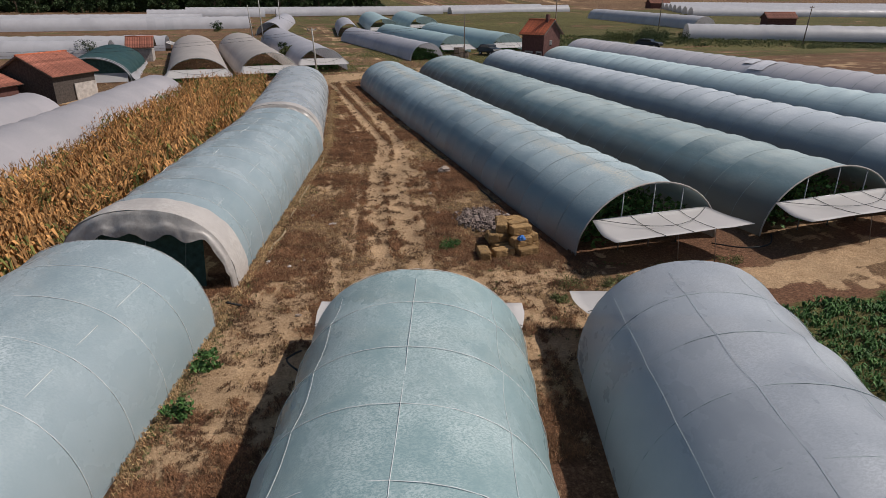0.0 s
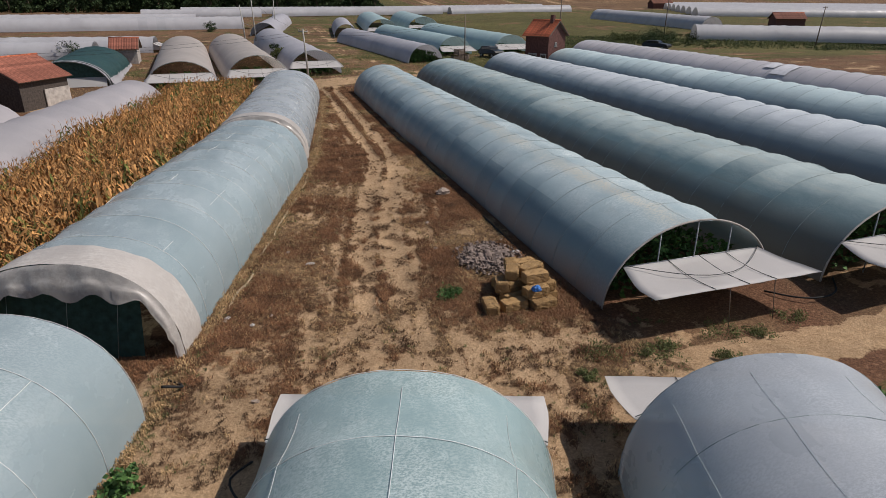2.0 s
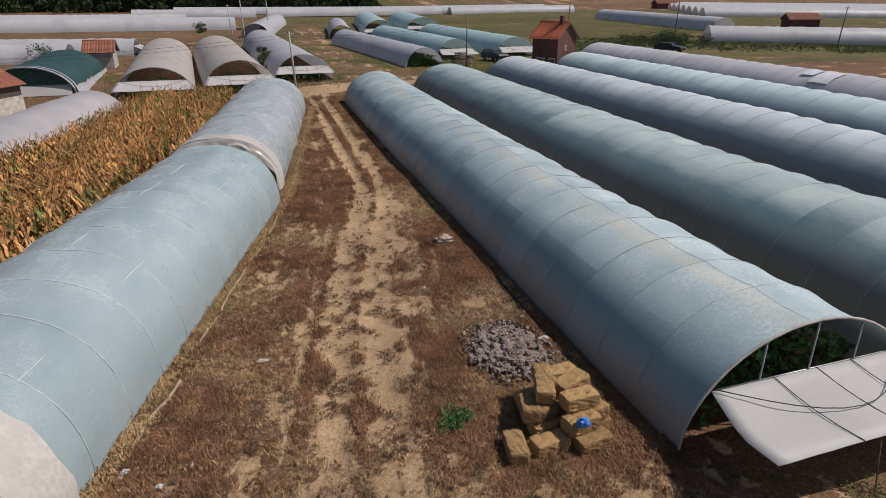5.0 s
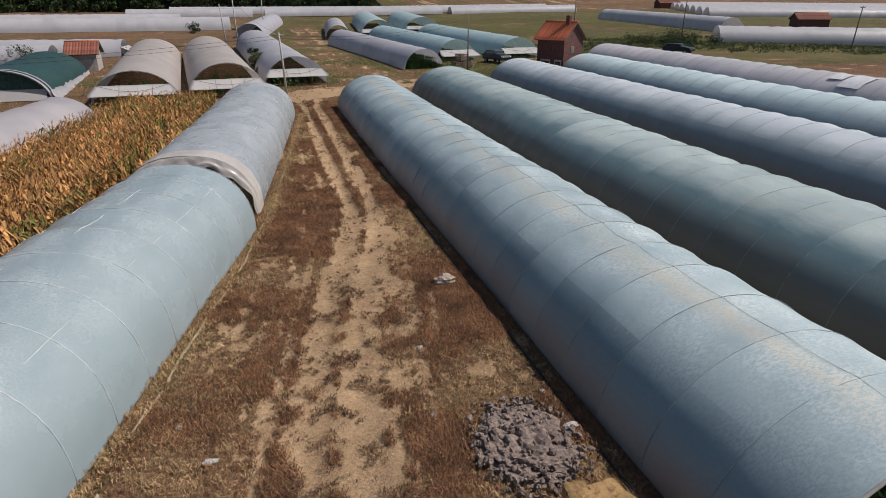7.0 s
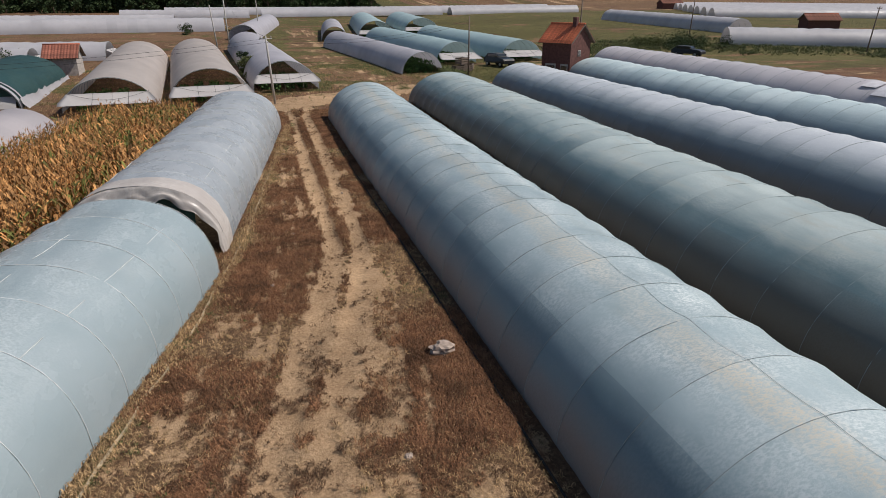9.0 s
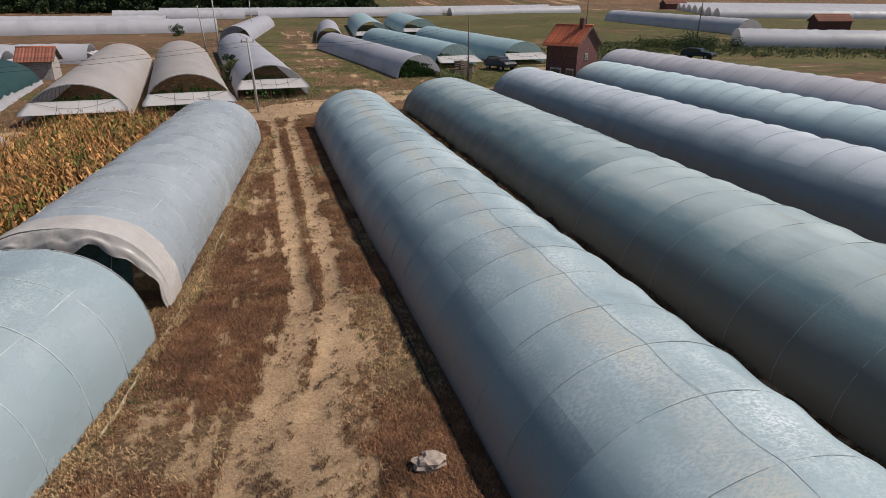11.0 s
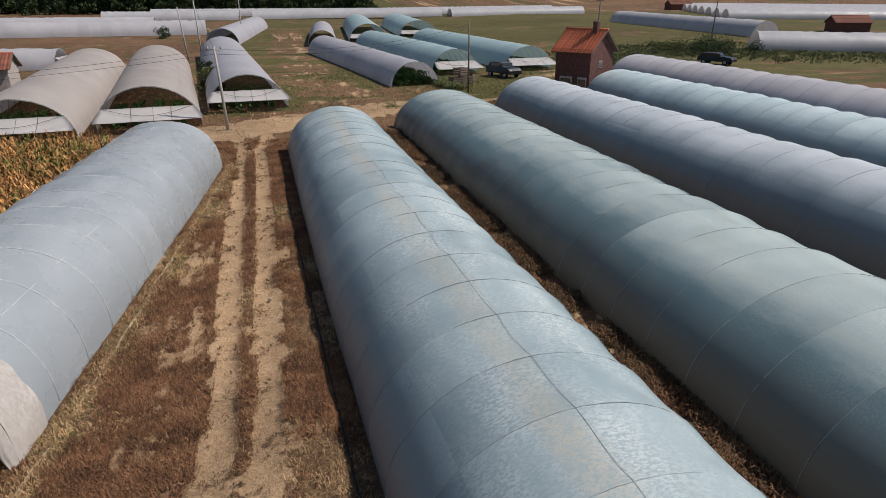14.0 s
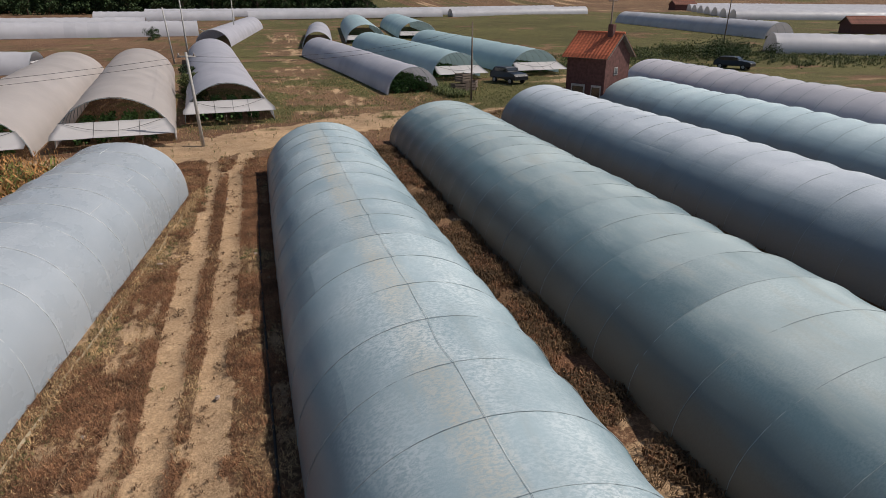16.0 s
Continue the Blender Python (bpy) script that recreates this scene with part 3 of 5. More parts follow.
def cover(x, y):
    """How much bare sand, green growth and dry red weed the ground carries at a place."""
    if under_film(x, y):
        return 0.05, 0.12, 0.45
    n1, n2, n3 = nz(x, y, 0.35, 1), nz(x, y, 1.3, 5), nz(x, y, 0.12, 9)
    n4 = nz(x * 1.8, y * 0.5, 1.1, 31)
    way = x - (3.9 + 0.175 * (min(y, 39.0) - 17))
    n5 = noise.fractal(Vector((way * 3.4, y * 0.10, 3.0)), 1.0, 2.0, 3)
    n6 = nz(x, y, 2.9, 41)
    sand = 0.14 + 0.65 * n1 + 0.50 * n2 + 0.30 * n4 + 0.30 * n6 + (0.75 * n5 if abs(way) < 2.6 else 0.3 * n5)
    green = 0.0
    red = 0.45 + 1.4 * nz(x, y, 0.28, 14)
    if 8 < y < 72:
        dr = min(dist_line(x, y, RUT_A), dist_line(x, y, RUT_B))
        sand += (1.30 - 0.62 * (1 - ease(26, 36, y))) * (1 - ease(0.22, 0.55 + 0.15 * n2, dr)) * ease(15, 22, y)
        mid = abs(x - (RUT_A[0][0] + 0.7)) if y < 20 else dist_line(x, y, [((p[0] + q[0]) / 2, (p[1] + q[1]) / 2) for p, q in zip(RUT_A, RUT_B)])
        sand += 0.30 * (1 - ease(0.8, 3.0, mid + n2)) * (1 - ease(33, 44, y)) * ease(17, 22, y)
        # growth left standing between the two ruts and beside them
        off_line = x - 0.5 * (7.27 + 8.3)
        sand -= 0.75 * ease(36, 43, y) * (1 - ease(0.10, 0.34 + 0.2 * n2, abs(off_line)))
        sand -= 0.08 * ease(36, 43, y) * ease(1.1, 1.5, abs(off_line)) * (1 if x > 7 else 0.4)
        # sandy crossing in the fore part
        sand += (0.72 + 0.25 * n2) * (1 - 0.85 * ease(11.5, 14.5, x)) * ease(9.5, 13, y) * (1 - ease(17.2, 20.0, y + 1.6 * n1 - 0.12 * (x - 4)))
        green += 0.2 * ease(0.10, 0.5, nz(x, y, 1.2, 21)) * (1 - ease(18.0, 20, y)) * ease(12.5, 14, y) * ease(5, 8, x)
        # along the long greenhouse's foot, less sand, so browner
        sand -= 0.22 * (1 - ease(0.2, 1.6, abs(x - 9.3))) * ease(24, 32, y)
        if 3 < x < 7.3 and y > 41:
            sand += 0.55 * nz(x * 1.6, y * 0.35, 0.9, 52) - 0.12
        sand -= 0.55 * (1 - ease(1.6, 3.2, math.hypot(x - 8.9, (y - 21.0) * 0.6) + n1))
        if x < 4 and y < 19:
            sand += 0.10 * n2
        if x > 10 and 16.3 < y < 20 and x < 19:
            sand -= 0.55 + 0.3 * n1
        if y < 14:
            sand -= 0.05 * (1 - ease(12.5, 15, y)) + 0.15 * n1
    if y > 60 or x < -6:
        sand = max(sand * (1 if y < 67 else 0.55), 1.3 * (1 - ease(1.7, 3.1, dist_line(x, y, ROAD) + 0.8 * n2)))
    if x > 10.5 and y < 22:
        sand = max(sand, 1.2 * (1 - ease(0.3, 1.0, dist_line(x, y, LANE) + 0.4 * n2)))
    if y < 13.6 and x > 13.0:
        green, sand = ease(0.0, 0.7, 13.6 - y + 0.5 * n2), sand * 0.2
    if y > 77:
        far = ease(76, 85, y)
        green = max(green, far * (0.58 + 0.5 * n3 + 0.3 * n1))
        lane = 1 - ease(1.5, 4.5, dist_line(x, y, FIELD_WAY))
        green -= 0.4 * lane
        sand += 0.18 * lane
        red *= 1 - 0.85 * far
        if x > 56:
            green += 0.25
        if y > 255:
            f = ease(255, 275, y) * ease(60, 110, x)
            green -= 0.9 * f
            sand += 0.1 * f
    if y > 77:
        # strips of stubble, grass and taller growth
        st = nz(x * 0.35, y * 1.2, 0.22, 71) + 0.6 * nz(x, y, 0.5, 73)
        green += 0.85 * st
        sand += far * (0.26 * noise.fractal(Vector(((x + 0.07 * (y - 85)) * 1.2, y * 0.045, 8.0)), 1.0, 2.0, 3) + 0.25 * nz(x, y, 0.18, 77))
        if x < 6:
            k = far * (1 - ease(-2, 6, x))
            green -= 0.55 * k
            red += 0.25 * k
        red += 0.5 * nz(x, y, 0.07, 75)
    return tuple(max(0.0, min(1.0, v)) for v in (sand, green, red))


SEEN = {}


def cover_near(x, y):
    """The same, remembered for each hand's width of ground."""
    key = int(x * 5), int(y * 5)
    if key not in SEEN:
        SEEN[key] = cover(key[0] / 5 + 0.1, key[1] / 5 + 0.1)
    return SEEN[key]


def axis(spans):
    out = []
    for a, b, s in spans:
        n = max(1, round((b - a) / s))
        out += [a + (b - a) * i / n for i in range(n)]
    return out + [spans[-1][1]]


def make_ground():
    xs = axis([(-2400, -400, 250), (-400, -120, 40), (-120, -40, 4), (-40, -8, 0.8), (-8, -3, 0.3), (-3, 12, 0.16), (12, 24, 0.3), (24, 60, 0.7), (60, 130, 1.6), (130, 200, 5), (200, 480, 40), (480, 2400, 240)])
    ys = axis([(-1200, -60, 150), (-60, 2, 3), (2, 9, 0.4), (9, 48, 0.16), (48, 86, 0.3), (86, 150, 1.0), (150, 320, 4), (320, 600, 35), (600, 2600, 250)])
    vs, cols = [], []
    for y in ys:
        for x in xs:
            c = cover(x, y)
            z = ground_z(x, y)
            if 2 < y < 90 and -10 < x < 52:
                z += 0.05 * nz(x, y, 0.6, 3) + 0.02 * nz(x, y, 2.6, 4) - 0.04
                if y > 20:
                    z -= 0.05 * (1 - ease(0.1, 0.45, min(dist_line(x, y, RUT_A), dist_line(x, y, RUT_B))))
            vs.append((x, y, z))
            cols.append(c)
    w = len(xs)
    fs = [(j * w + i, j * w + i + 1, (j + 1) * w + i + 1, (j + 1) * w + i) for j in range(len(ys) - 1) for i in range(w - 1)]
    m, nt, b = material("earth", 0.95, 0, 0.15)
    at = nt.nodes.new("ShaderNodeAttribute")
    at.attribute_name = "cover"
    sp = nt.nodes.new("ShaderNodeSeparateColor")
    nt.links.new(at.outputs["Color"], sp.inputs[0])
    n1 = noise_tex(nt, 1.7, 8, 0.7)
    n2 = noise_tex(nt, 11.0, 12, 0.78)
    n3 = noise_tex(nt, 0.06, 4, 0.6)
    sand = ramp(nt, n1.outputs[0], [(0.3, (0.335, 0.222, 0.132)), (0.7, (0.485, 0.342, 0.215))]).outputs[0]
    brown = ramp(nt, n2.outputs[0], [(0.33, (0.075, 0.048, 0.030)), (0.52, (0.17, 0.105, 0.062)), (0.70, (0.33, 0.22, 0.125))]).outputs[0]
    redd = ramp(nt, n2.outputs[0], [(0.33, (0.055, 0.028, 0.019)), (0.52, (0.155, 0.08, 0.049)), (0.72, (0.31, 0.19, 0.12))]).outputs[0]
    grn = ramp(nt, n2.outputs[0], [(0.34, (0.030, 0.035, 0.013)), (0.55, (0.120, 0.108, 0.043)), (0.75, (0.26, 0.21, 0.095))]).outputs[0]
    base = mix(nt, sp.outputs[2], brown, redd)
    # the sand breaks up at its edges
    ad = nt.nodes.new("ShaderNodeMath")
    ad.operation = "MULTIPLY_ADD"
    nt.links.new(n2.outputs[0], ad.inputs[0])
    ad.inputs[1].default_value = 0.9
    nt.links.new(sp.outputs[0], ad.inputs[2])
    sm = ramp(nt, ad.outputs[0], [(0.78, (0, 0, 0)), (0.92, (1, 1, 1))]).outputs[0]
    base = mix(nt, sm, base, sand)
    ag = nt.nodes.new("ShaderNodeMath")
    ag.operation = "MULTIPLY_ADD"
    nt.links.new(n1.outputs[0], ag.inputs[0])
    ag.inputs[1].default_value = 0.6
    nt.links.new(sp.outputs[1], ag.inputs[2])
    gm = ramp(nt, ag.outputs[0], [(0.50, (0, 0, 0)), (0.85, (1, 1, 1))]).outputs[0]
    base = mix(nt, gm, base, grn)
    base = mix(nt, 1.0, base, ramp(nt, noise_tex(nt, 14.0, 9, 0.8).outputs[0], [(0.34, (0.60, 0.58, 0.56)), (0.64, (1.42, 1.42, 1.42))]).outputs[0], "MULTIPLY")
    n6 = noise_tex(nt, 0.33, 6, 0.65)
    tone = ramp(nt, mix(nt, 0.5, n3.outputs[0], n6.outputs[0]), [(0.35, (0.66, 0.65, 0.64)), (0.65, (1.24, 1.21, 1.16))]).outputs[0]
    base = mix(nt, 1.0, base, tone, "MULTIPLY")
    nt.links.new(base, b.inputs["Base Color"])
    bump(nt, mix(nt, 0.4, n2.outputs[0], n1.outputs[0]), b, 1.0, 0.09)
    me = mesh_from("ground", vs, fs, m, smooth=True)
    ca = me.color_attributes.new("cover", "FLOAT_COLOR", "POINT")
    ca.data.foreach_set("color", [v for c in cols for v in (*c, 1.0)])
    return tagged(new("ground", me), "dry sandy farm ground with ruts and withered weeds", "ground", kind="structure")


make_ground()


# ---- the chain of pale tunnels beside the track ----
tunnel("greenhouse_tunnel", "pale teal film tunnel held by white cords", [(-13.2, -14.0), (-9.3, 0.5), (-6.46, 11.2), (-4.75, 17.6)], 2.85, 2.7, FILM_PALE,
       ropes="all", power=2.35, seed=2, sag=0.03, hoop_mat=ROPE)
tunnel("greenhouse_tunnel", "long pale teal tunnel with its white-lined mouth open", [(-4.1, 20.5), (-1.95, 28.8), (0.58, 38.6)], 2.8, 2.65, FILM_PALE,
       ropes="all", power=2.35, seed=3, sag=0.035, hoop_mat=ROPE)
tunnel("greenhouse_tunnel", "pale film tunnel at the end of the chain", [(0.75, 40.6), (2.55, 54.0), (3.65, 63.0)], 2.72, 2.51, FILM_HAZY,
       ropes="all", power=2.35, seed=4, sag=0.035, hoop_mat=ROPE)
tunnel("greenhouse_tunnel", "teal frosted film tunnel with white cords", [(-4.6, -12.0), (1.0, 6.0), (3.1, 12.9)], 2.75, 2.85, FILM_FROST,
       ropes="all", power=2.2, seed=5, sag=0.05, flaps="b", hoop_mat=ROPE, reach=1.8)
tunnel("greenhouse_tunnel", "grey dusty film tunnel beside low green plants", [(2.2, -12.0), (7.45, 4.5), (9.8, 11.6)], 2.65, 2.85, FILM_GREY,
       power=2.2, seed=6, sag=0.05, flaps="b", hoop_mat=HOOP_DARK, reach=1.8, lift_out=0.0, seams=(0.24, 0.42, 0.6, 0.78))

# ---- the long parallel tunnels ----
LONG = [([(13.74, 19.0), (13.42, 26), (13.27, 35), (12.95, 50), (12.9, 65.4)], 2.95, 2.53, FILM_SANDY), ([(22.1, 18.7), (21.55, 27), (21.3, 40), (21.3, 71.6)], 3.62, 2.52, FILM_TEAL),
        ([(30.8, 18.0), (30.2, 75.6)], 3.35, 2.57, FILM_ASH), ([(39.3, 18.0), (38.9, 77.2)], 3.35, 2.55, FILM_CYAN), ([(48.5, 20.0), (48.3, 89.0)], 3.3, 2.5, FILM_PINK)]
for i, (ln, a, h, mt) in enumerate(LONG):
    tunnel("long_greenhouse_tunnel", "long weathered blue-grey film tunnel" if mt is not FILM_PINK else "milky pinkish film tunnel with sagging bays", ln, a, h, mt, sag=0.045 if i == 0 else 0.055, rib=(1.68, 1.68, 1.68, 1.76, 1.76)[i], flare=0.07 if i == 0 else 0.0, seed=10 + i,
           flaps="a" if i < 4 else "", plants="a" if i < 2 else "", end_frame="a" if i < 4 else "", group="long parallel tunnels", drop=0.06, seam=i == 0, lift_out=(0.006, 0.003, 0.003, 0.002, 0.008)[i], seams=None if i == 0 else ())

# ---- beyond the road ----
FAR = dict(rib=2.0, sub=2, seg=16, dashes=False, drop=0.7)
tunnel("greenhouse_tunnel", "beige film tunnel with open arched mouth", [(-6.3, 72.4), (-9.6, 110.0)], 3.45, 2.65, FILM_BEIGE, flaps="a", plants="a", seed=31, hinge=1.45, reach=1.5, **FAR)
tunnel("greenhouse_tunnel", "beige film tunnel with open arched mouth", [(1.2, 74.8), (-2.7, 111.0)], 3.4, 2.85, FILM_BEIGE, flaps="a", plants="a", seed=32, hinge=1.45, reach=1.5, **FAR)
tunnel("greenhouse_tunnel", "grey film tunnel with propped white flap", [(7.7, 80.8), (3.9, 126)], 3.15, 2.75, FILM_LILAC, flaps="a", plants="a", seed=33, hinge=1.55, reach=1.2, **FAR)
tunnel("greenhouse_tunnel", "grey film tunnel running up the field", [(3.0, 147.0), (9.0, 200)], 2.85, 2.75, FILM_LILAC, seed=34, **FAR)
tunnel("greenhouse_tunnel", "white-grey film tunnel with rounded open end", [(24.1, 91.5), (18.8, 129.2)], 2.62, 2.53, FILM_LILAC, plants="a", seed=35, **FAR)
tunnel("greenhouse_tunnel", "white-grey film tunnel with rounded open end", [(19.6, 140.0), (23.0, 174.4)], 2.54, 2.64, FILM_LILAC, seed=36, **FAR)
tunnel("greenhouse_tunnel", "blue-green film tunnel with propped flap", [(31.2, 100.6), (27.5, 136.7)], 2.95, 2.77, FILM_BLUE, flaps="a", plants="a", seed=37, **FAR)
tunnel("greenhouse_tunnel", "blue-green film tunnel with propped flap", [(41.1, 101.6), (38.5, 141.1)], 3.22, 2.77, FILM_BLUE, flaps="a", plants="a", seed=38, **FAR)
tunnel("greenhouse_tunnel", "blue-green film tunnel farther up the slope", [(29.4, 150.5), (34.6, 200)], 3.7, 3.2, FILM_BLUE, flaps="a", plants="a", seed=39, **FAR)
tunnel("greenhouse_tunnel", "blue-green film tunnel farther up the slope", [(41.6, 160.5), (45.6, 202)], 4.0, 3.25, FILM_BLUE, flaps="a", plants="a", seed=40, **FAR)
tunnel("greenhouse_tunnel", "white film tunnel beyond the weedy strip", [(99.5, 127.0), (104.0, 185)], 2.9, 2.8, FILM_WHITE, seed=41, **FAR)
tunnel("greenhouse_tunnel", "long white film tunnel beyond the weedy strip", [(82.0, 110.0), (153.5, 78.0)], 2.85, 2.75, FILM_WHITE, seed=42, **FAR)
# ---- rows on the left and along the slope ----
tunnel("greenhouse_tunnel", "milky pink film tunnel beside the corn", [(-19.5, 12.0), (-13.2, 37.5), (-8.8, 60.1)], 2.59, 2.39, FILM_MILK, seed=51, **FAR)
tunnel("greenhouse_tunnel", "milky pink film tunnel beside another", [(-27.0, 14.0), (-16.0, 50.9)], 2.61, 2.41, FILM_MILK, seed=52, **FAR)
tunnel("shade_net_tunnel", "dark green shade-net tunnel behind the shed", [(-17.3, 75.3), (-18.5, 94.4)], 3.75, 2.53, NET_GREEN, seed=53, **FAR)
tunnel("greenhouse_tunnel", "grey-white film tunnel lying across the slope", [(-14.2, 115.6), (-70.6, 118.7)], 2.67, 2.32, FILM_WHITE, flaps="a", seed=54, **FAR)
tunnel("greenhouse_tunnel", "grey-white film tunnel lying across the slope", [(-21.0, 106.5), (-70.0, 108.5)], 2.6, 2.3, FILM_WHITE, flaps="a", seed=57, **FAR)
tunnel("greenhouse_tunnel", "long white film tunnel lying across the slope", [(-1.5, 176.8), (-95.1, 167.3)], 2.88, 2.88, FILM_WHITE, flaps="a", seed=55, **FAR)
tunnel("greenhouse_tunnel", "long white film tunnel lying across the slope", [(-13.8, 194.2), (-127.2, 186.7)], 2.95, 2.95, FILM_WHITE, seed=56, **FAR)
for i, (x0, x1, y) in enumerate([(-35, 4, 245), (8, 72, 250), (74, 125, 246), (10, 120, 262), (-25, 60, 272)]):
    tunnel("greenhouse_tunnel", "distant white film tunnel across the slope", [(x0, y), (x1, y + 1)], 2.8, 2.6, FILM_WHITE, seed=60 + i, **FAR)
for i in range(9):
    y = 200 + i * 13
    tunnel("greenhouse_tunnel", "distant white film tunnel in a large block", [(150 + 7 * i, y), (330 + 12 * i, y - 60 - 2 * i)], 3.0, 2.8, FILM_WHITE, seed=70 + i, **FAR)


# ---- mouths of the chain tunnels: cream lining, rolled edge and dark net ----
def lined_mouth(host_line, a, h, power, seed, band=1.5, hang=0.84, slant=0.0):
    (x0, y0), (x1, y1) = host_line
    d = Vector((x1 - x0, y1 - y0, 0)).normalized()
    side = Vector((d.y, -d.x, 0))
    p = Vector((x0, y0, ground_z(x0, y0)))
    top = tagged(empty("tunnel_mouth_lining", Matrix.Translation(p)), "cream plastic lining folded back over a tunnel mouth", "plastic sheet")
    seg, n = 64, 14
    prof = arch(a + 0.06, h + 0.06, seg, power)
    vs, fs = [], []
    for j in range(n + 1):
        w = j / n
        for k, (u, z) in enumerate(prof):
            q = Vector((u * 1.7, z * 1.7, w * 2.2 + seed))
            crease = 0.010 * noise.noise(q) + 0.016 * abs(noise.noise(Vector((u * 0.9 + z, w * 11.0, seed + 4)))) + 0.004 * noise.noise(q * 5.0)
            f = 1.0 + crease * (1 - 0.6 * w)
            edge = 0.12 * noise.noise(Vector((u * 0.8, seed, z))) + 0.08 * noise.noise(Vector((u * 3.1, seed, z * 3)))
            lean = slant * z / h * (1 - 0.35 * w)
            vs.append(side * (u * f) + d * (-0.25 + lean + (band + edge) * w) + Vector((0, 0, max(-0.02, z * f))))
    for j in range(n):
        for k in range(seg):
            i = j * (seg + 1) + k
            fs.append((i, i + 1, i + seg + 2, i + seg + 1))
    piece("folded_sheet", mesh_from("folded_sheet", vs, fs, LINING, smooth=True), top)
    # the loose end of the sheet hangs down from the rim in ragged folds
    vs, fs = [], []
    rows = 9
    for j in range(rows + 1):
        w = j / rows
        for k, (u, z) in enumerate(prof):
            fold = 0.10 * noise.noise(Vector((u * 2.1 + 3, z * 1.2, seed))) * w + 0.05 * noise.noise(Vector((u * 6, w * 4, seed + 2 + z)))
            drop_ = (1 - hang) * (1.0 + 0.9 * noise.noise(Vector((u * 1.3, z * 0.7, seed + 9))))
            zz = z * (1 - drop_ * w) + 0.06 * w * noise1(u * 2.5, seed)
            uu = u * (1 - (0.05 + 0.05 * noise1(z * 2.2, seed + 1)) * w)
            vs.append(side * uu + d * (-0.25 + slant * z / h - 0.18 * math.sin(1.57 * w) + 0.7 * fold) + Vector((0, 0, max(0.0, zz + 0.03 * math.sin(11 * w + u)))))
    for j in range(rows):
        for k in range(seg):
            i = j * (seg + 1) + k
            fs.append((i, i + seg + 1, i + seg + 2, i + 1))
    piece("hanging_sheet", mesh_from("hanging_sheet", vs, fs, LINING, smooth=True), top, label="crumpled cream plastic hanging in folds")
    # dark net closing most of the mouth
    vs, fs = [], []
    na, nb = 14, 7
    for j in range(nb + 1):
        for i in range(na + 1):
            u = -a * 0.96 + (a * 1.62) * i / na
            zt = h * 0.97 * max(0.0, 1 - (abs(u) / a) ** power) ** (1 / power)
            z = zt * (1 - j / nb)
            vs.append(side * u + d * (0.15 + slant * z / h - 0.5 * (j / nb) + 0.05 * noise1(u + j, seed)) + Vector((0, 0, z)))
    for j in range(nb):
        for i in range(na):
            q = j * (na + 1) + i
            fs.append((q, q + 1, q + na + 2, q + na + 1))
    piece("shade_net", mesh_from("shade_net", vs, fs, SHADE_NET, smooth=True), top, label="dark green shade net")
    for u in (-a * 0.5, a * 0.05, a * 0.5):
        zt = h * 0.97 * (1 - (abs(u) / a) ** power) ** (1 / power)
        piece("net_cord", tube_mesh("net_cord", [side * u + d * (0.1 + slant * zt / h) + Vector((0, 0, zt)), side * (u - 0.15) - d * 0.55 + Vector((0, 0, 0.1))], 0.006, HOOP_DARK, 4), top)


lined_mouth([(-4.1, 20.5), (-1.95, 28.8)], 2.8, 2.65, 2.35, 3, band=1.25, hang=0.74, slant=-0.15)
lined_mouth([(0.75, 40.6), (2.55, 54.0)], 2.72, 2.51, 2.35, 8, band=1.2, hang=0.80, slant=-0.05)


# ---- growth ----
def chain_left(y):
    """Left foot line of the chain of pale tunnels."""
    pts = [(-14, -16.4), (0.5, -12.3), (11.2, -9.4), (20.5, -6.95), (28.8, -4.8), (38.2, -2.4), (40.6, -2.0), (54, -0.2), (63, 0.9), (80, 3)]
    for (ya, xa), (yb, xb) in zip(pts, pts[1:]):
        if ya <= y <= yb:
            return xa + (xb - xa) * (y - ya) / (yb - ya)
    return 0.0


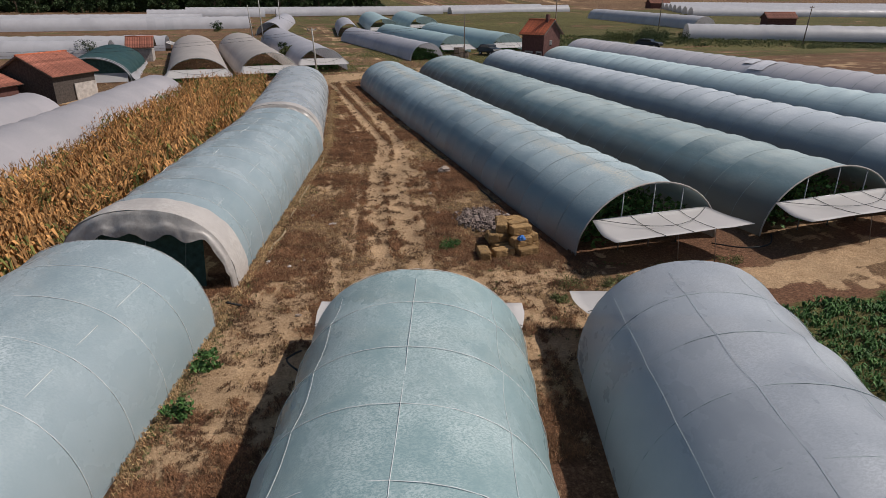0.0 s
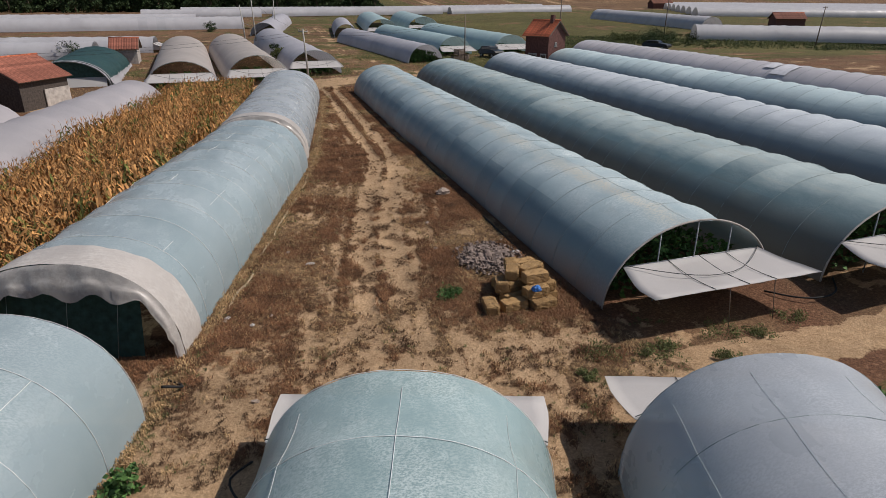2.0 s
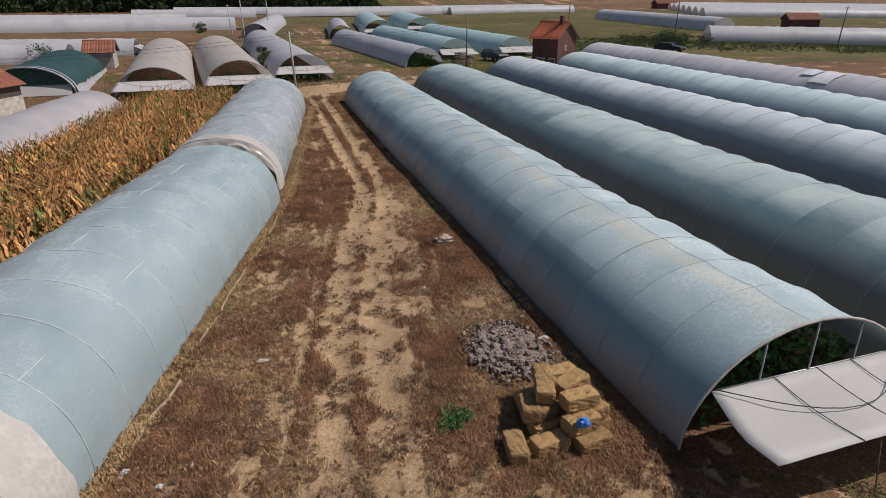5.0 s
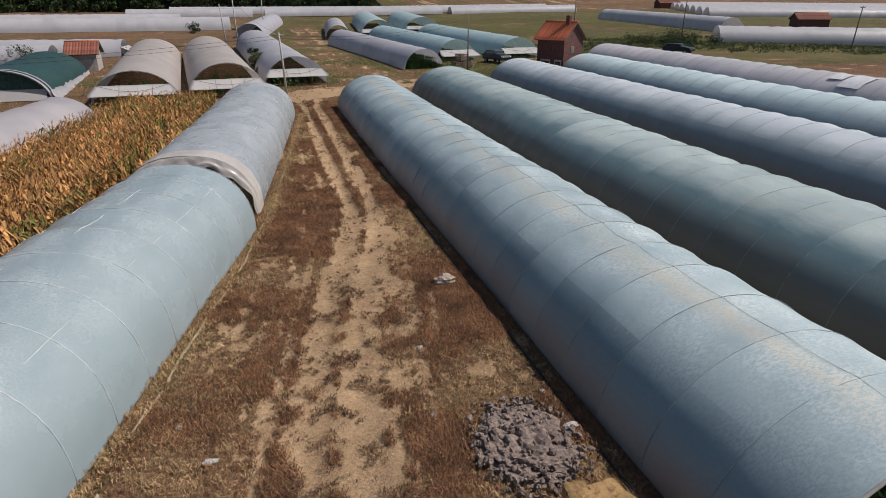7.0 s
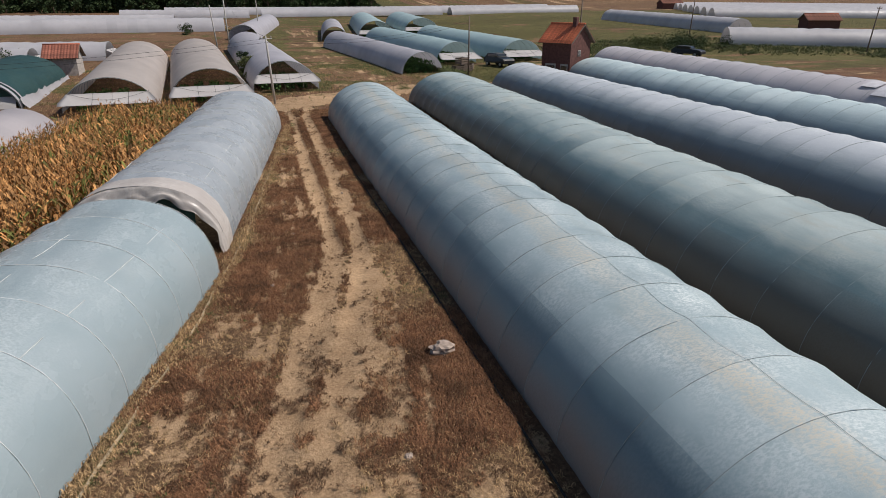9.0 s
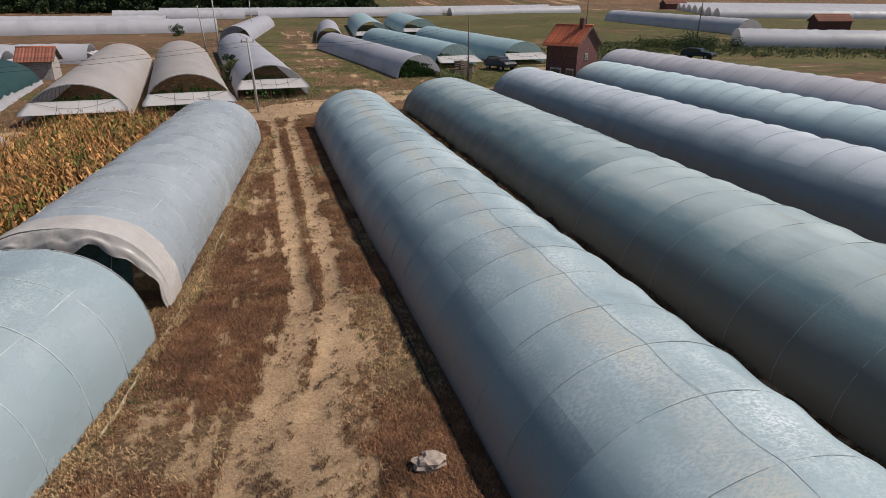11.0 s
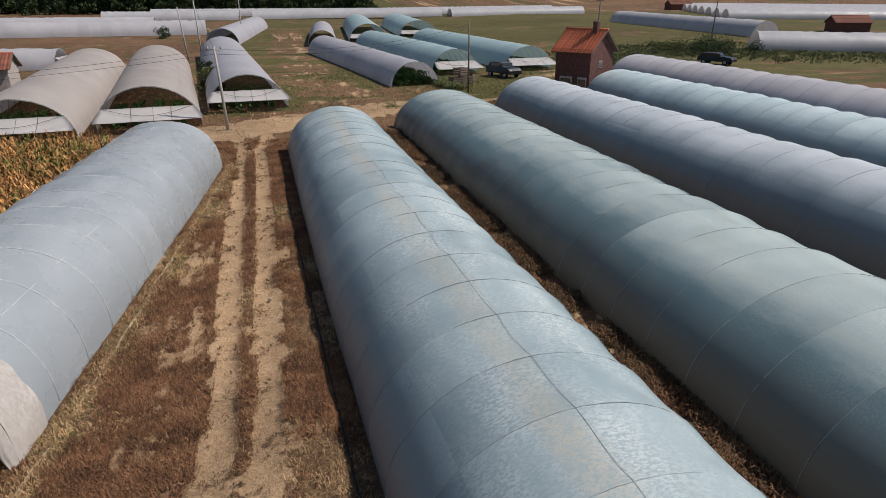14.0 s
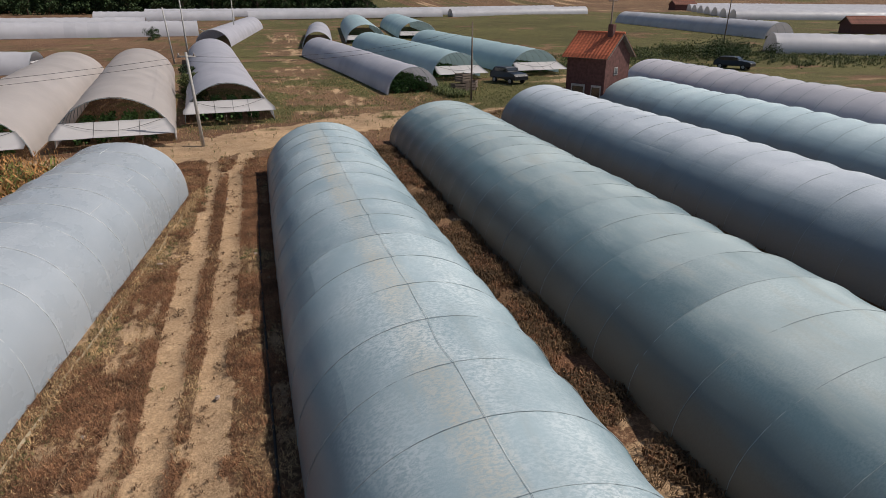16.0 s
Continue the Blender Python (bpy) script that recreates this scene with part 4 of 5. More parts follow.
def corn_field():
    rng = random.Random(77)
    vs, fs, idx = [], [], []

    def quad(a, b, c, d, m):
        n = len(vs)
        vs.extend((a, b, c, d))
        fs.append((n, n + 1, n + 2, n + 3))
        idx.append(m)

    y = 3.0
    while y < 66.0:
        xr = chain_left(y) - 0.55
        xl = -14.3 + 0.17 * (y - 33) + 3.1
        xl = max(xl, xr - 9.5)
        x = xl + rng.uniform(0, 0.2)
        while x < xr:
            px_, py = x + rng.uniform(-0.07, 0.07), y + rng.uniform(-0.08, 0.08)
            hgt = 1.95 * rng.uniform(0.82, 1.10) * (0.93 + 0.25 * nz(px_, py, 0.15, 40))
            edge = x > xr - 0.8 or y > 63 or x < xl + 0.6
            gm = 1 if rng.random() < (0.34 if edge or y > 55 + 6 * nz(px_, py, 0.2, 2) else 0.10) else 0
            base = Vector((px_, py, ground_z(px_, py)))
            lean = Vector((rng.gauss(0, 0.05), rng.gauss(0, 0.05), 1)).normalized()
            w = Vector((0.012, 0.012, 0))
            tip = base + lean * hgt
            quad(base - w, base + w, tip + w * 0.4, tip - w * 0.4, gm)
            for k in range(8):
                f = 0.22 + 0.09 * k + rng.uniform(-0.02, 0.02)
                o = base + lean * hgt * f
                an = (k % 2) * math.pi + rng.gauss(0.6, 0.5) + px_
                dr = Vector((math.cos(an), math.sin(an), 0))
                ln = rng.uniform(0.34, 0.62)
                s = Vector((-dr.y, dr.x, 0)) * rng.uniform(0.03, 0.062)
                s.z = rng.uniform(-0.02, 0.02)
                rise = rng.uniform(0.1, 0.3)
                m1 = o + dr * ln * 0.45 + Vector((0, 0, rise * ln * 1.4))
                m2 = o + dr * ln * 0.85 + Vector((0, 0, rise * ln * 0.4 - 0.12))
                e = o + dr * ln + Vector((0, 0, -rng.uniform(0.12, 0.4)))
                quad(o - s * 0.5, o + s * 0.5, m1 + s, m1 - s, gm)
                quad(m1 - s, m1 + s, m2 + s * 0.7, m2 - s * 0.7, gm)
                n = len(vs)
                vs.extend((m2 - s * 0.7, m2 + s * 0.7, e))
                fs.append((n, n + 1, n + 2))
                idx.append(gm)
            for k in range(4):
                an = rng.uniform(0, 6.28)
                dr = Vector((math.cos(an) * 0.12, math.sin(an) * 0.12, 0.22))
                s = Vector((-dr.y, dr.x, 0)) * 0.12
                n = len(vs)
                vs.extend((tip - s, tip + s, tip + dr))
                fs.append((n, n + 1, n + 2))
                idx.append(0)
            x += rng.uniform(0.26, 0.36)
        y += 0.42
    o = new("corn_field", mesh_from("corn_field", vs, fs, [CORN, CORNGREEN], idx=idx))
    tagged(o, "dense field of withered golden-brown corn", "crop field", kind="stuff")


corn_field()


def inside_tunnel(x, y):
    if abs(x - 13.4 + 0.011 * (y - 19)) < 3.05 and 19.3 < y < 65.4:
        return True
    for cx, a, y0, y1 in ((21.35, 3.65, 18.7, 71.6), (30.5, 3.4, 18, 75.6), (39.1, 3.4, 18, 77.2), (48.4, 3.35, 20, 89.0)):
        if abs(x - cx) < a and y0 < y < y1:
            return True
    if y < 63.2 and not 17.9 < y < 20.3 and not 38.4 < y < 40.3:
        cl = chain_left(y)
        if cl - 0.1 < x < cl + (5.8 if y < 40 else 5.6):
            return True
    if y < 13.0:
        c = 1.0 + (y - 6) * 0.305
        if abs(x - c) < 2.95:
            return True
    if y < 11.8:
        c = 7.4 + (y - 4.5) * 0.325
        if abs(x - c) < 2.95:
            return True
    return False


def tufts(name, label, count, area, accept, mat, size, seed, blades=5, spread=0.6, flat=0.5, wide=1.0):
    rng = random.Random(seed)
    vs, fs = [], []
    (xa, xb), (ya, yb) = area
    made = tries = 0
    while made < count and tries < count * 14:
        tries += 1
        x, y = rng.uniform(xa, xb), rng.uniform(ya, yb)
        if inside_tunnel(x, y) or rng.random() > accept(x, y):
            continue
        made += 1
        z = ground_z(x, y) - 0.03
        s = size * rng.uniform(0.5, 1.5)
        for _ in range(blades):
            an = rng.uniform(0, 2 * math.pi)
            out = Vector((math.cos(an), math.sin(an), 0))
            ox, oy = x + rng.gauss(0, s * 0.35), y + rng.gauss(0, s * 0.35)
            ln = s * rng.uniform(0.6, 1.3)
            w = Vector((-out.y, out.x, 0)) * s * rng.uniform(0.035, 0.08) * wide
            b = Vector((ox, oy, z))
            mid = b + out * ln * spread * 0.5 + Vector((0, 0, ln * (1 - flat * 0.4)))
            tip = b + out * ln * spread * 1.2 + Vector((0, 0, ln * (1 - flat)))
            n = len(vs)
            vs.extend((b - w * 0.6, b + w * 0.6, mid + w, mid - w, tip))
            fs.append((n, n + 1, n + 2, n + 3))
            fs.append((n + 3, n + 2, n + 4))
    o = new(name, mesh_from(name, vs, fs, mat))
    tagged(o, label, "weeds", kind="stuff")


NEAR = ((-3.5, 10.6), (9.0, 69.0))


def bare(x, y):
    return cover_near(x, y)


def acc_red(x, y):
    s, g, r = bare(x, y)
    return max(0.0, (0.62 - s)) * 1.6 * r


def acc_pale(x, y):
    s, g, r = bare(x, y)
    return max(0.0, 0.75 - s) * (1.15 - r) * 1.2 + (0.25 if abs(s - 0.55) < 0.12 else 0)


def acc_green(x, y):
    s, g, r = bare(x, y)
    near_chain = math.exp(-((x - chain_left(y) - 5.95) / 0.35) ** 2) if y < 64 else 0.0
    patch = ease(0.22, 0.5, nz(x, y, 0.5, 61)) * 0.2 * max(0, 0.9 - s)
    return g * 0.9 + near_chain * 0.6 + patch


tufts("dry_weeds", "withered reddish-brown weeds on the field", 72000, NEAR, acc_red, DRYWEED, 0.095, 1, 7, 1.0, 0.62)
tufts("dry_grass", "bleached straw-coloured grass tufts", 20000, NEAR, acc_pale, DRYPALE, 0.08, 2, 6, 1.0, 0.7)
tufts("dead_clumps", "dark dead weed clumps dotted over the sand", 8500, NEAR, lambda x, y: (0.8 if bare(x, y)[0] > 0.3 and nz(x, y, 1.1, 88) > 0.16 else 0.04) * (1 if y < 32 else 0.3), CLUMP, 0.06, 11, 9, 1.1, 0.72, 1.5)
tufts("straw_litter", "loose straw scattered round the bales", 2600, ((6.4, 10.2), (18.0, 22.6)), lambda x, y: math.exp(-((x - 8.6) ** 2 + (y - 20.2) ** 2) / 2.6), DRYPALE, 0.07, 41, 6, 1.3, 0.9)
tufts("green_weeds", "low green weeds beside tunnels and on sand", 15000, ((-3.5, 12.0), (9.5, 72.0)), acc_green, WEED, 0.058, 3, 8, 1.0, 0.6, 1.5)
tufts("dry_weeds", "tall withered weeds between the long tunnels", 5200, ((15.9, 18.4), (20.0, 70.0)), lambda x, y: 0.35 + 1.1 * nz(x, y, 0.7, 8), BROWNWEED, 0.17, 4, 9, 0.7, 0.35)
tufts("dry_weeds", "reddish withered weeds between the long tunnels", 1600, ((15.9, 17.6), (20.0, 70.0)), lambda x, y: 0.1 + 1.3 * nz(x, y, 0.5, 28), DRYWEED, 0.16, 24, 9, 0.7, 0.35)
tufts("dry_weeds", "tall withered weeds between the long tunnels", 5000, ((24.5, 45.5), (20.0, 80.0)), lambda x, y: 0.6, BROWNWEED, 0.18, 5, 7, 0.6, 0.4)
tufts("verge_grass", "yellow-green grass along the chain tunnels' feet", 7000, ((-3.5, 7.0), (9.5, 63.5)), lambda x, y: math.exp(-((x - chain_left(y) - 5.95) / 0.22) ** 2), DRYPALE, 0.12, 14, 7, 0.7, 0.4)
tufts("low_green_crop", "low dense green crop rows beside the lane", 9000, ((13.0, 36.0), (-8.0, 13.6)), lambda x, y: 1.0 if y < 13.1 + 0.5 * nz(x, y, 0.8) and x > 13.3 + 0.5 * nz(x, y, 0.7, 3) and x < 34 + 2 * nz(x, y, 0.5, 6) else 0.0, LEAF, 0.17, 6, 8, 0.7, 0.45, 2.2)
tufts("field_grass", "rough grass over the far field", 16000, ((-20, 55), (69.0, 108.0)), lambda x, y: 0.1 + 0.9 * cover_near(x, y)[1], WEED, 0.13, 7, 4, 0.6, 0.4)
tufts("field_grass", "bleached rough grass over the far field", 12000, ((-20, 55), (67.0, 104.0)), lambda x, y: max(0.0, 0.5 - cover_near(x, y)[0]), DRYPALE, 0.13, 8, 4, 0.5, 0.35)


def bush(name, label, loc, r, h, count, mat, seed, trunk=True, leaf=0.3):
    """A shrub or tree: a tapered trunk with limbs and a crown of many leaves in uneven clumps."""
    rng = random.Random(seed)
    top = tagged(empty(name, Matrix.Translation(loc)), label, "tree" if h > 4 else "shrub", "trees and shrubs")
    crown_z = h * ((0.35 if h < 6 else 0.10) if trunk else 0.05)
    if trunk:
        piece("trunk", tube_mesh("trunk", [(0, 0, -0.1), (0.03 * h, 0.01 * h, h * 0.35), (0.02 * h, 0.03 * h, h * 0.75)], [0.035 * h, 0.024 * h, 0.008 * h], BARK, 6), top)
        for k in range(4):
            an = k * 1.7 + rng.random()
            e = Vector((math.cos(an) * r * 0.6, math.sin(an) * r * 0.6, h * rng.uniform(0.5, 0.8)))
            piece("limb", tube_mesh("limb", [(0.02 * h, 0.01 * h, h * 0.32), e * 0.6 + Vector((0, 0, h * 0.15)), e], [0.014 * h, 0.010 * h, 0.004 * h], BARK, 5), top)
    vs, fs = [], []
    clumps = [(Vector((rng.gauss(0, r * 0.45), rng.gauss(0, r * 0.45), rng.uniform(crown_z, h * 0.92))), r * rng.uniform(0.22, 0.45)) for _ in range(14)]
    for _ in range(count):
        c, s = rng.choice(clumps)
        dv = Vector((rng.gauss(0, 1), rng.gauss(0, 1), rng.gauss(0, 0.8))).normalized() * s * rng.uniform(0.5, 1.05)
        o = c + dv
        o.z = max(0.02, o.z)
        d = Vector((rng.gauss(0, 1), rng.gauss(0, 1), rng.gauss(0.2, 1))).normalized()
        w = d.cross(Vector((rng.gauss(0, 1), rng.gauss(0, 1), 1))).normalized()
        q = leaf * rng.uniform(0.6, 1.3)
        n = len(vs)
        vs.extend((o - d * q * 0.5, o + w * q * 0.3, o + d * q * 0.5, o - w * q * 0.3))
        fs.append((n, n + 1, n + 2, n + 3))
    piece("crown", mesh_from("crown", vs, fs, mat), top)
    return top


def strip_weeds(x, y):
    """Rank growth in front of the white tunnels on the slope."""
    d = dist_line(x, y, [(52, 107), (66, 117), (84, 106), (125, 88)])
    return (1 - ease(1.0, 15.0, d + 7 * nz(x, y, 0.15, 3))) * (0.35 + 0.65 * ease(-0.3, 0.3, nz(x, y, 0.3, 9)))


tufts("rank_weeds", "tall dark green weeds before the white tunnels", 3200, ((46, 128), (80.0, 128.0)), strip_weeds, TREE, 0.26, 21, 8, 0.7, 0.35, 1.3)
tufts("rank_weeds", "tall olive weeds before the white tunnels", 6500, ((46, 128), (80.0, 128.0)), strip_weeds, WEED, 0.28, 22, 8, 0.7, 0.35, 1.3)
tufts("rank_weeds", "rough weeds along the feet of the slope tunnels", 4000, ((15, 32), (88.0, 135.0)), lambda x, y: math.exp(-((x - 27.1 + (y - 91) * 0.14) / 0.7) ** 2), WEED, 0.4, 23, 6, 0.7, 0.35, 1.2)


def at(x, y, dz=0.0):
    return Vector((x, y, ground_z(x, y) + dz))


bush("shrub", "tall dense green reeds beside a beige tunnel", at(4.0, 93.0), 1.2, 2.1, 4200, WEED, 1, False, 0.16)
bush("shrub", "tall dense green reeds beside a beige tunnel", at(3.9, 96.5), 1.1, 2.3, 4200, TREE, 31, False, 0.15)
bush("shrub", "green shrub beside a white tunnel", at(4.6, 89.5), 0.8, 1.1, 1800, WEED, 2, False, 0.14)
bush("shrub", "broad dark green shrub on the weedy strip", at(73.8, 109.3), 4.5, 1.5, 6000, TREE, 3, False, 0.2)
bush("shrub", "low dark green shrub on the weedy strip", at(68.7, 113.8), 3.0, 1.0, 3500, WEED, 4, False, 0.2)
bush("shrub", "small dark shrub in front of a white tunnel", at(-8.7, 164.9), 1.6, 2.0, 2200, TREE, 5, False, 0.18)
bush("shrub", "small dark shrub by the slope rows", at(-23.6, 105.6), 2.2, 2.2, 2400, TREE, 6, False, 0.18)
bush("shrub", "leafy green weed shrub between the near tunnels", at(-2.0, 14.6), 0.42, 0.55, 420, LEAF, 7, False, 0.12)
bush("shrub", "leafy green weed shrub between the near tunnels", at(-2.6, 12.7), 0.35, 0.4, 300, LEAF, 8, False, 0.12)
bush("shrub", "spreading green weed on the sand", at(6.4, 21.0), 0.55, 0.16, 1400, LEAF, 9, False, 0.06)
for i, (x, y, r) in enumerate([(9.2, 16.6, 0.75), (10.5, 16.2, 0.6), (11.2, 16.4, 0.4), (12.4, 15.6, 0.4), (13.4, 16.6, 0.65), (14.2, 16.3, 0.5), (15.8, 16.8, 0.6), (8.4, 15.7, 0.35)]):
    bush("shrub", "spreading green weed on the sand", at(x, y), r * 0.85, 0.08, 800, WEED, 20 + i, False, 0.05)

# far wood at the head of the slope
TREES = [bush("tree", "dark leafy tree in the far wood", at(-60 + 9 * k, 300), 5.2, 9.5 + k, 1500, TREE, 40 + k, True, 1.0) for k in range(3)]
rng = random.Random(5)
for i in range(110):
    x = -135 + i * 1.75 + rng.uniform(-1.5, 1.5)
    y = 292 + rng.uniform(0, 12) + 16 * (i % 3)
    copy_thing(TREES[i % 3], Matrix.Translation(at(x, y)) @ Matrix.Rotation(rng.uniform(0, 6.28), 4, "Z"))
for i in range(16):
    x = 60 + i * 17 + rng.uniform(-6, 6)
    copy_thing(TREES[i % 3], Matrix.Translation(at(x, 420 + rng.uniform(0, 60))) @ Matrix.Rotation(rng.uniform(0, 6.28), 4, "Z"))


# white sheeting hemming the ends and foot of the shade-net tunnel
def net_hem():
    top = tagged(empty("white_hem", Matrix.Translation(at(-17.3, 75.3))), "white plastic hem along a dark shade-net tunnel", "plastic sheet")
    d = Vector((-1.2, 19.1, 0)).normalized()
    s = Vector((d.y, -d.x, 0))
    prof = arch(3.83, 2.6, 24, 2.0)
    for y0, y1 in ((-0.1, 0.5), (1.1, 1.5), (18.5, 19.1)):
        vs = [s * u + d * y + Vector((0, 0, max(z, 0.02))) for y in (y0, y1) for u, z in prof]
        piece("hem_band", mesh_from("hem_band", vs, [(k, k + 1, k + 26, k + 25) for k in range(24)], FILM_WHITE, smooth=True), top)
    vs = []
    for j in range(40):
        y = 19.1 * j / 39
        for w, z in ((3.9, 0.8), (3.98, 0.4), (4.35, 0.02)):
            vs.append(s * (w - 0.25 * (z > 0.8) + 0.12 * noise1(y * 1.7, z)) + d * y + Vector((0, 0, max(0.01, z + 0.25 * noise1(y * 0.9, 4) * (z > 0.1)))))
    fs = [(3 * j + k, 3 * j + k + 1, 3 * j + k + 4, 3 * j + k + 3) for j in range(39) for k in (0, 1)]
    piece("skirt", mesh_from("skirt", vs, fs, FILM_WHITE, smooth=True), top)
    inner = arch(3.74, 2.5, 24, 2.0)
    rim = [s * u + d * 0.3 + Vector((0, 0, max(z, 0.9))) for u, z in inner if z > 0.85]
    piece("end_net", mesh_from("end_net", rim, [tuple(range(len(rim)))], SHADE_NET), top, label="dark green net closing the end")
    low = [s * u + d * (0.28 - 0.5 * w) + Vector((0, 0, 0.95 - 0.9 * w)) for w in (0, 1) for u in (-3.5, -1.3, 1.3, 3.5)]
    piece("end_skirt", mesh_from("end_skirt", low, [(k, k + 1, k + 5, k + 4) for k in range(3)], SHEET), top, label="pale plastic across the foot of the end")


net_hem()


# newer sheets mending the milky tunnel
def mend_sheets():
    for y0, y1, k0, k1 in ((MEND, MEND + 1.9, 6, 12), (MEND + 2.1, MEND + 3.4, 8, 12)):
        prof = arch(3.34, 2.54, 24, 2.0)[k0:k1]
        n = len(prof)
        vs = [Vector((48.4 + u, y0 + (y1 - y0) * j / 5 + 0.1 * noise1(u * 2, j), ground_z(48.5, y0) + z + 0.015 * noise1(u * 3 + j, 6))) for j in range(6) for u, z in prof]
        fs = [(j * n + k, j * n + k + 1, (j + 1) * n + k + 1, (j + 1) * n + k) for j in range(5) for k in range(n - 1)]
        tagged(new("mending_sheet", mesh_from("mending_sheet", vs, fs, NEW_SHEET, smooth=True)), "newer white sheet mending a milky tunnel", "plastic sheet", "mending sheets")


MEND = 49.6
mend_sheets()


# ---- buildings ----
def gable_house(name, label, corner, heading, length, width, eave, ridge, wall_mat, seed=1, windows=(), door=None, over=0.35, tiles=None):
    """A gabled building. Its long side starts at the corner and runs along the heading (degrees from x); the width lies to its left."""
    top = tagged(empty(name, Matrix.Translation(at(*corner)) @ Matrix.Rotation(radians(heading), 4, "Z")), label, "building")
    t = 0.22
    # walls: long sides and gables, each its own piece
    box_part("wall", (length / 2, t / 2, eave / 2 - 0.3), (length, t, eave + 0.6), wall_mat, top)
    box_part("wall", (length / 2, width - t / 2, eave / 2 - 0.3), (length, t, eave + 0.6), wall_mat, top)
    for x in (t / 2, length - t / 2):
        bm = bmesh.new()
        prof = [(t, -0.6), (width - t, -0.6), (width - t, eave), (width / 2, ridge - 0.08), (t, eave)]
        f = [bm.verts.new((x - t / 2, y, z)) for y, z in prof]
        g = [bm.verts.new((x + t / 2, y, z)) for y, z in prof]
        bm.faces.new(f[::-1])
        bm.faces.new(g)
        for i in range(5):
            bm.faces.new((f[i], f[(i + 1) % 5], g[(i + 1) % 5], g[i]))
        part("gable_wall", bm, wall_mat, top)
    # roof: courses of tiles on two slopes
    run = math.hypot(width / 2 + over, (ridge - eave) * (width / 2 + over) / (width / 2))
    ang = math.atan2(ridge - eave, width / 2)
    rows = max(6, int(run / 0.34))
    nt_ = max(8, int((length + 2 * over) / 0.30))
    vs, fs = [], []
    L = length + 2 * over
    for i in range(nt_):
        for j in range(5):
            u = -over + L * (i + j / 5) / nt_
            z = 0.035 * math.sin(math.pi * j / 4) if j < 5 else 0
            vs += [(u, 0, z + 0.05), (u, -run / rows * 1.12, z)]
    for k in range(nt_ * 5 - 1):
        fs.append((2 * k, 2 * k + 1, 2 * k + 3, 2 * k + 2))
    me = mesh_from("tile_course", vs, fs, tiles or TILE)
    for s in (1, -1):
        rf = box_part("roof_slab", (0, 0, 0), (L, run, 0.08), WOOD, top)
        m = Matrix.Translation((length / 2, width / 2, ridge)) @ (Matrix.Rotation(math.pi, 4, "Z") if s < 0 else Matrix.Identity(4)) @ Matrix.Rotation(ang, 4, "X") @ Matrix.Translation((0, -run / 2, -0.02))
        rf.matrix_basis = m
        for r in range(rows):
            piece("tile_course", me, rf, Matrix.Translation((-L / 2 + over, run / 2 - r * run / rows, 0.05)))
    piece("ridge_cap", tube_mesh("ridge_cap", [(-over, width / 2, ridge + 0.06), (length + over, width / 2, ridge + 0.06)], 0.11, TILE, 6), top)
    for (u, z, w, h, sidew) in windows:
        if sidew == "long":
            c, sz = (u, -0.02, z), (w, 0.06, h)
        else:
            c, sz = (length + 0.02, u, z), (0.06, w, h)
        wi = box_part("window", c, sz, PLASTER, top, label="small window with pale surround")
        c2 = (c[0], c[1] - 0.03, c[2]) if sidew == "long" else (c[0] + 0.03, c[1], c[2])
        box_part("pane", c2, tuple(v * 0.8 if v > 0.1 else 0.03 for v in sz), GLASS_DARK, wi)
    return top


BRICKY = gable_house("brick_house", "small two-storey red brick house with tiled roof", (34.3, 80.2), -62.0, 3.6, 3.5, 4.3, 5.8, BRICK,
                     windows=((1.2, 1.1, 1.3, 1.7, "long"), (2.9, 1.1, 0.9, 1.7, "long"), (1.5, 3.0, 0.5, 0.6, "gable")))
box_part("chimney", (2.9, 1.55, 5.9), (0.45, 0.45, 1.2), BRICK, BRICKY, bevel=0.02)
box_part("plinth", (2.2, -0.06, 0.35), (4.4, 0.1, 1.3), PLASTER, BRICKY, label="grey rendered plinth")
SHED = gable_house("shed", "old dark shed with red tiled roof", (-17.1, 61.0), 67.5, 5.6, 5.2, 2.5, 4.0, DARKWOOD, tiles=TILE_RUST)
box_part("wall_panel", (4.0, -0.10, 0.75), (3.0, 0.08, 1.5), PLASTER, SHED, label="pale pinkish wall panel")
gable_house("shed", "small shed with red tiled roof", (-17.1, 97.0), 3, 3.0, 3.6, 2.1, 3.2, PLASTER, tiles=TILE_RUST)
gable_house("shed", "small brick shed with red tiled roof", (-21.6, 56.9), 67.5, 4.6, 4.5, 2.0, 3.0, BRICK, tiles=TILE_RUST)
gable_house("shed", "far shed with red tiled roof", (125.1, 135.8), -20, 7.0, 4.5, 2.0, 3.2, BRICK, tiles=TILE_OLD)
gable_house("shed", "far shed with weathered brown roof", (190.0, 285.0), -8, 10.0, 6.0, 2.6, 4.2, BRICK, tiles=TILE_OLD)


# ---- poles and wires ----
def pole(loc, h, lean, label, arm=True, mat=CONCRETE, r=0.11):
    top = tagged(empty("utility_pole", Matrix.Translation(loc)), label, "pole", "utility poles")
    piece("shaft", tube_mesh("shaft", [(0, 0, -0.3), (lean[0] * 0.5, lean[1] * 0.5, h * 0.5), (lean[0], lean[1], h)], [r, r * 0.85, r * 0.65], mat, 8), top)
    if arm:
        piece("crossarm", tube_mesh("crossarm", [(lean[0] - 0.5, lean[1], h - 0.25), (lean[0] + 0.5, lean[1], h - 0.25)], 0.05, mat, 5), top)
        for u in (-0.42, 0.42):
            piece("insulator", tube_mesh("insulator", [(lean[0] + u, lean[1], h - 0.22), (lean[0] + u, lean[1], h - 0.05)], 0.045, PLASTER, 6), top)
    return top


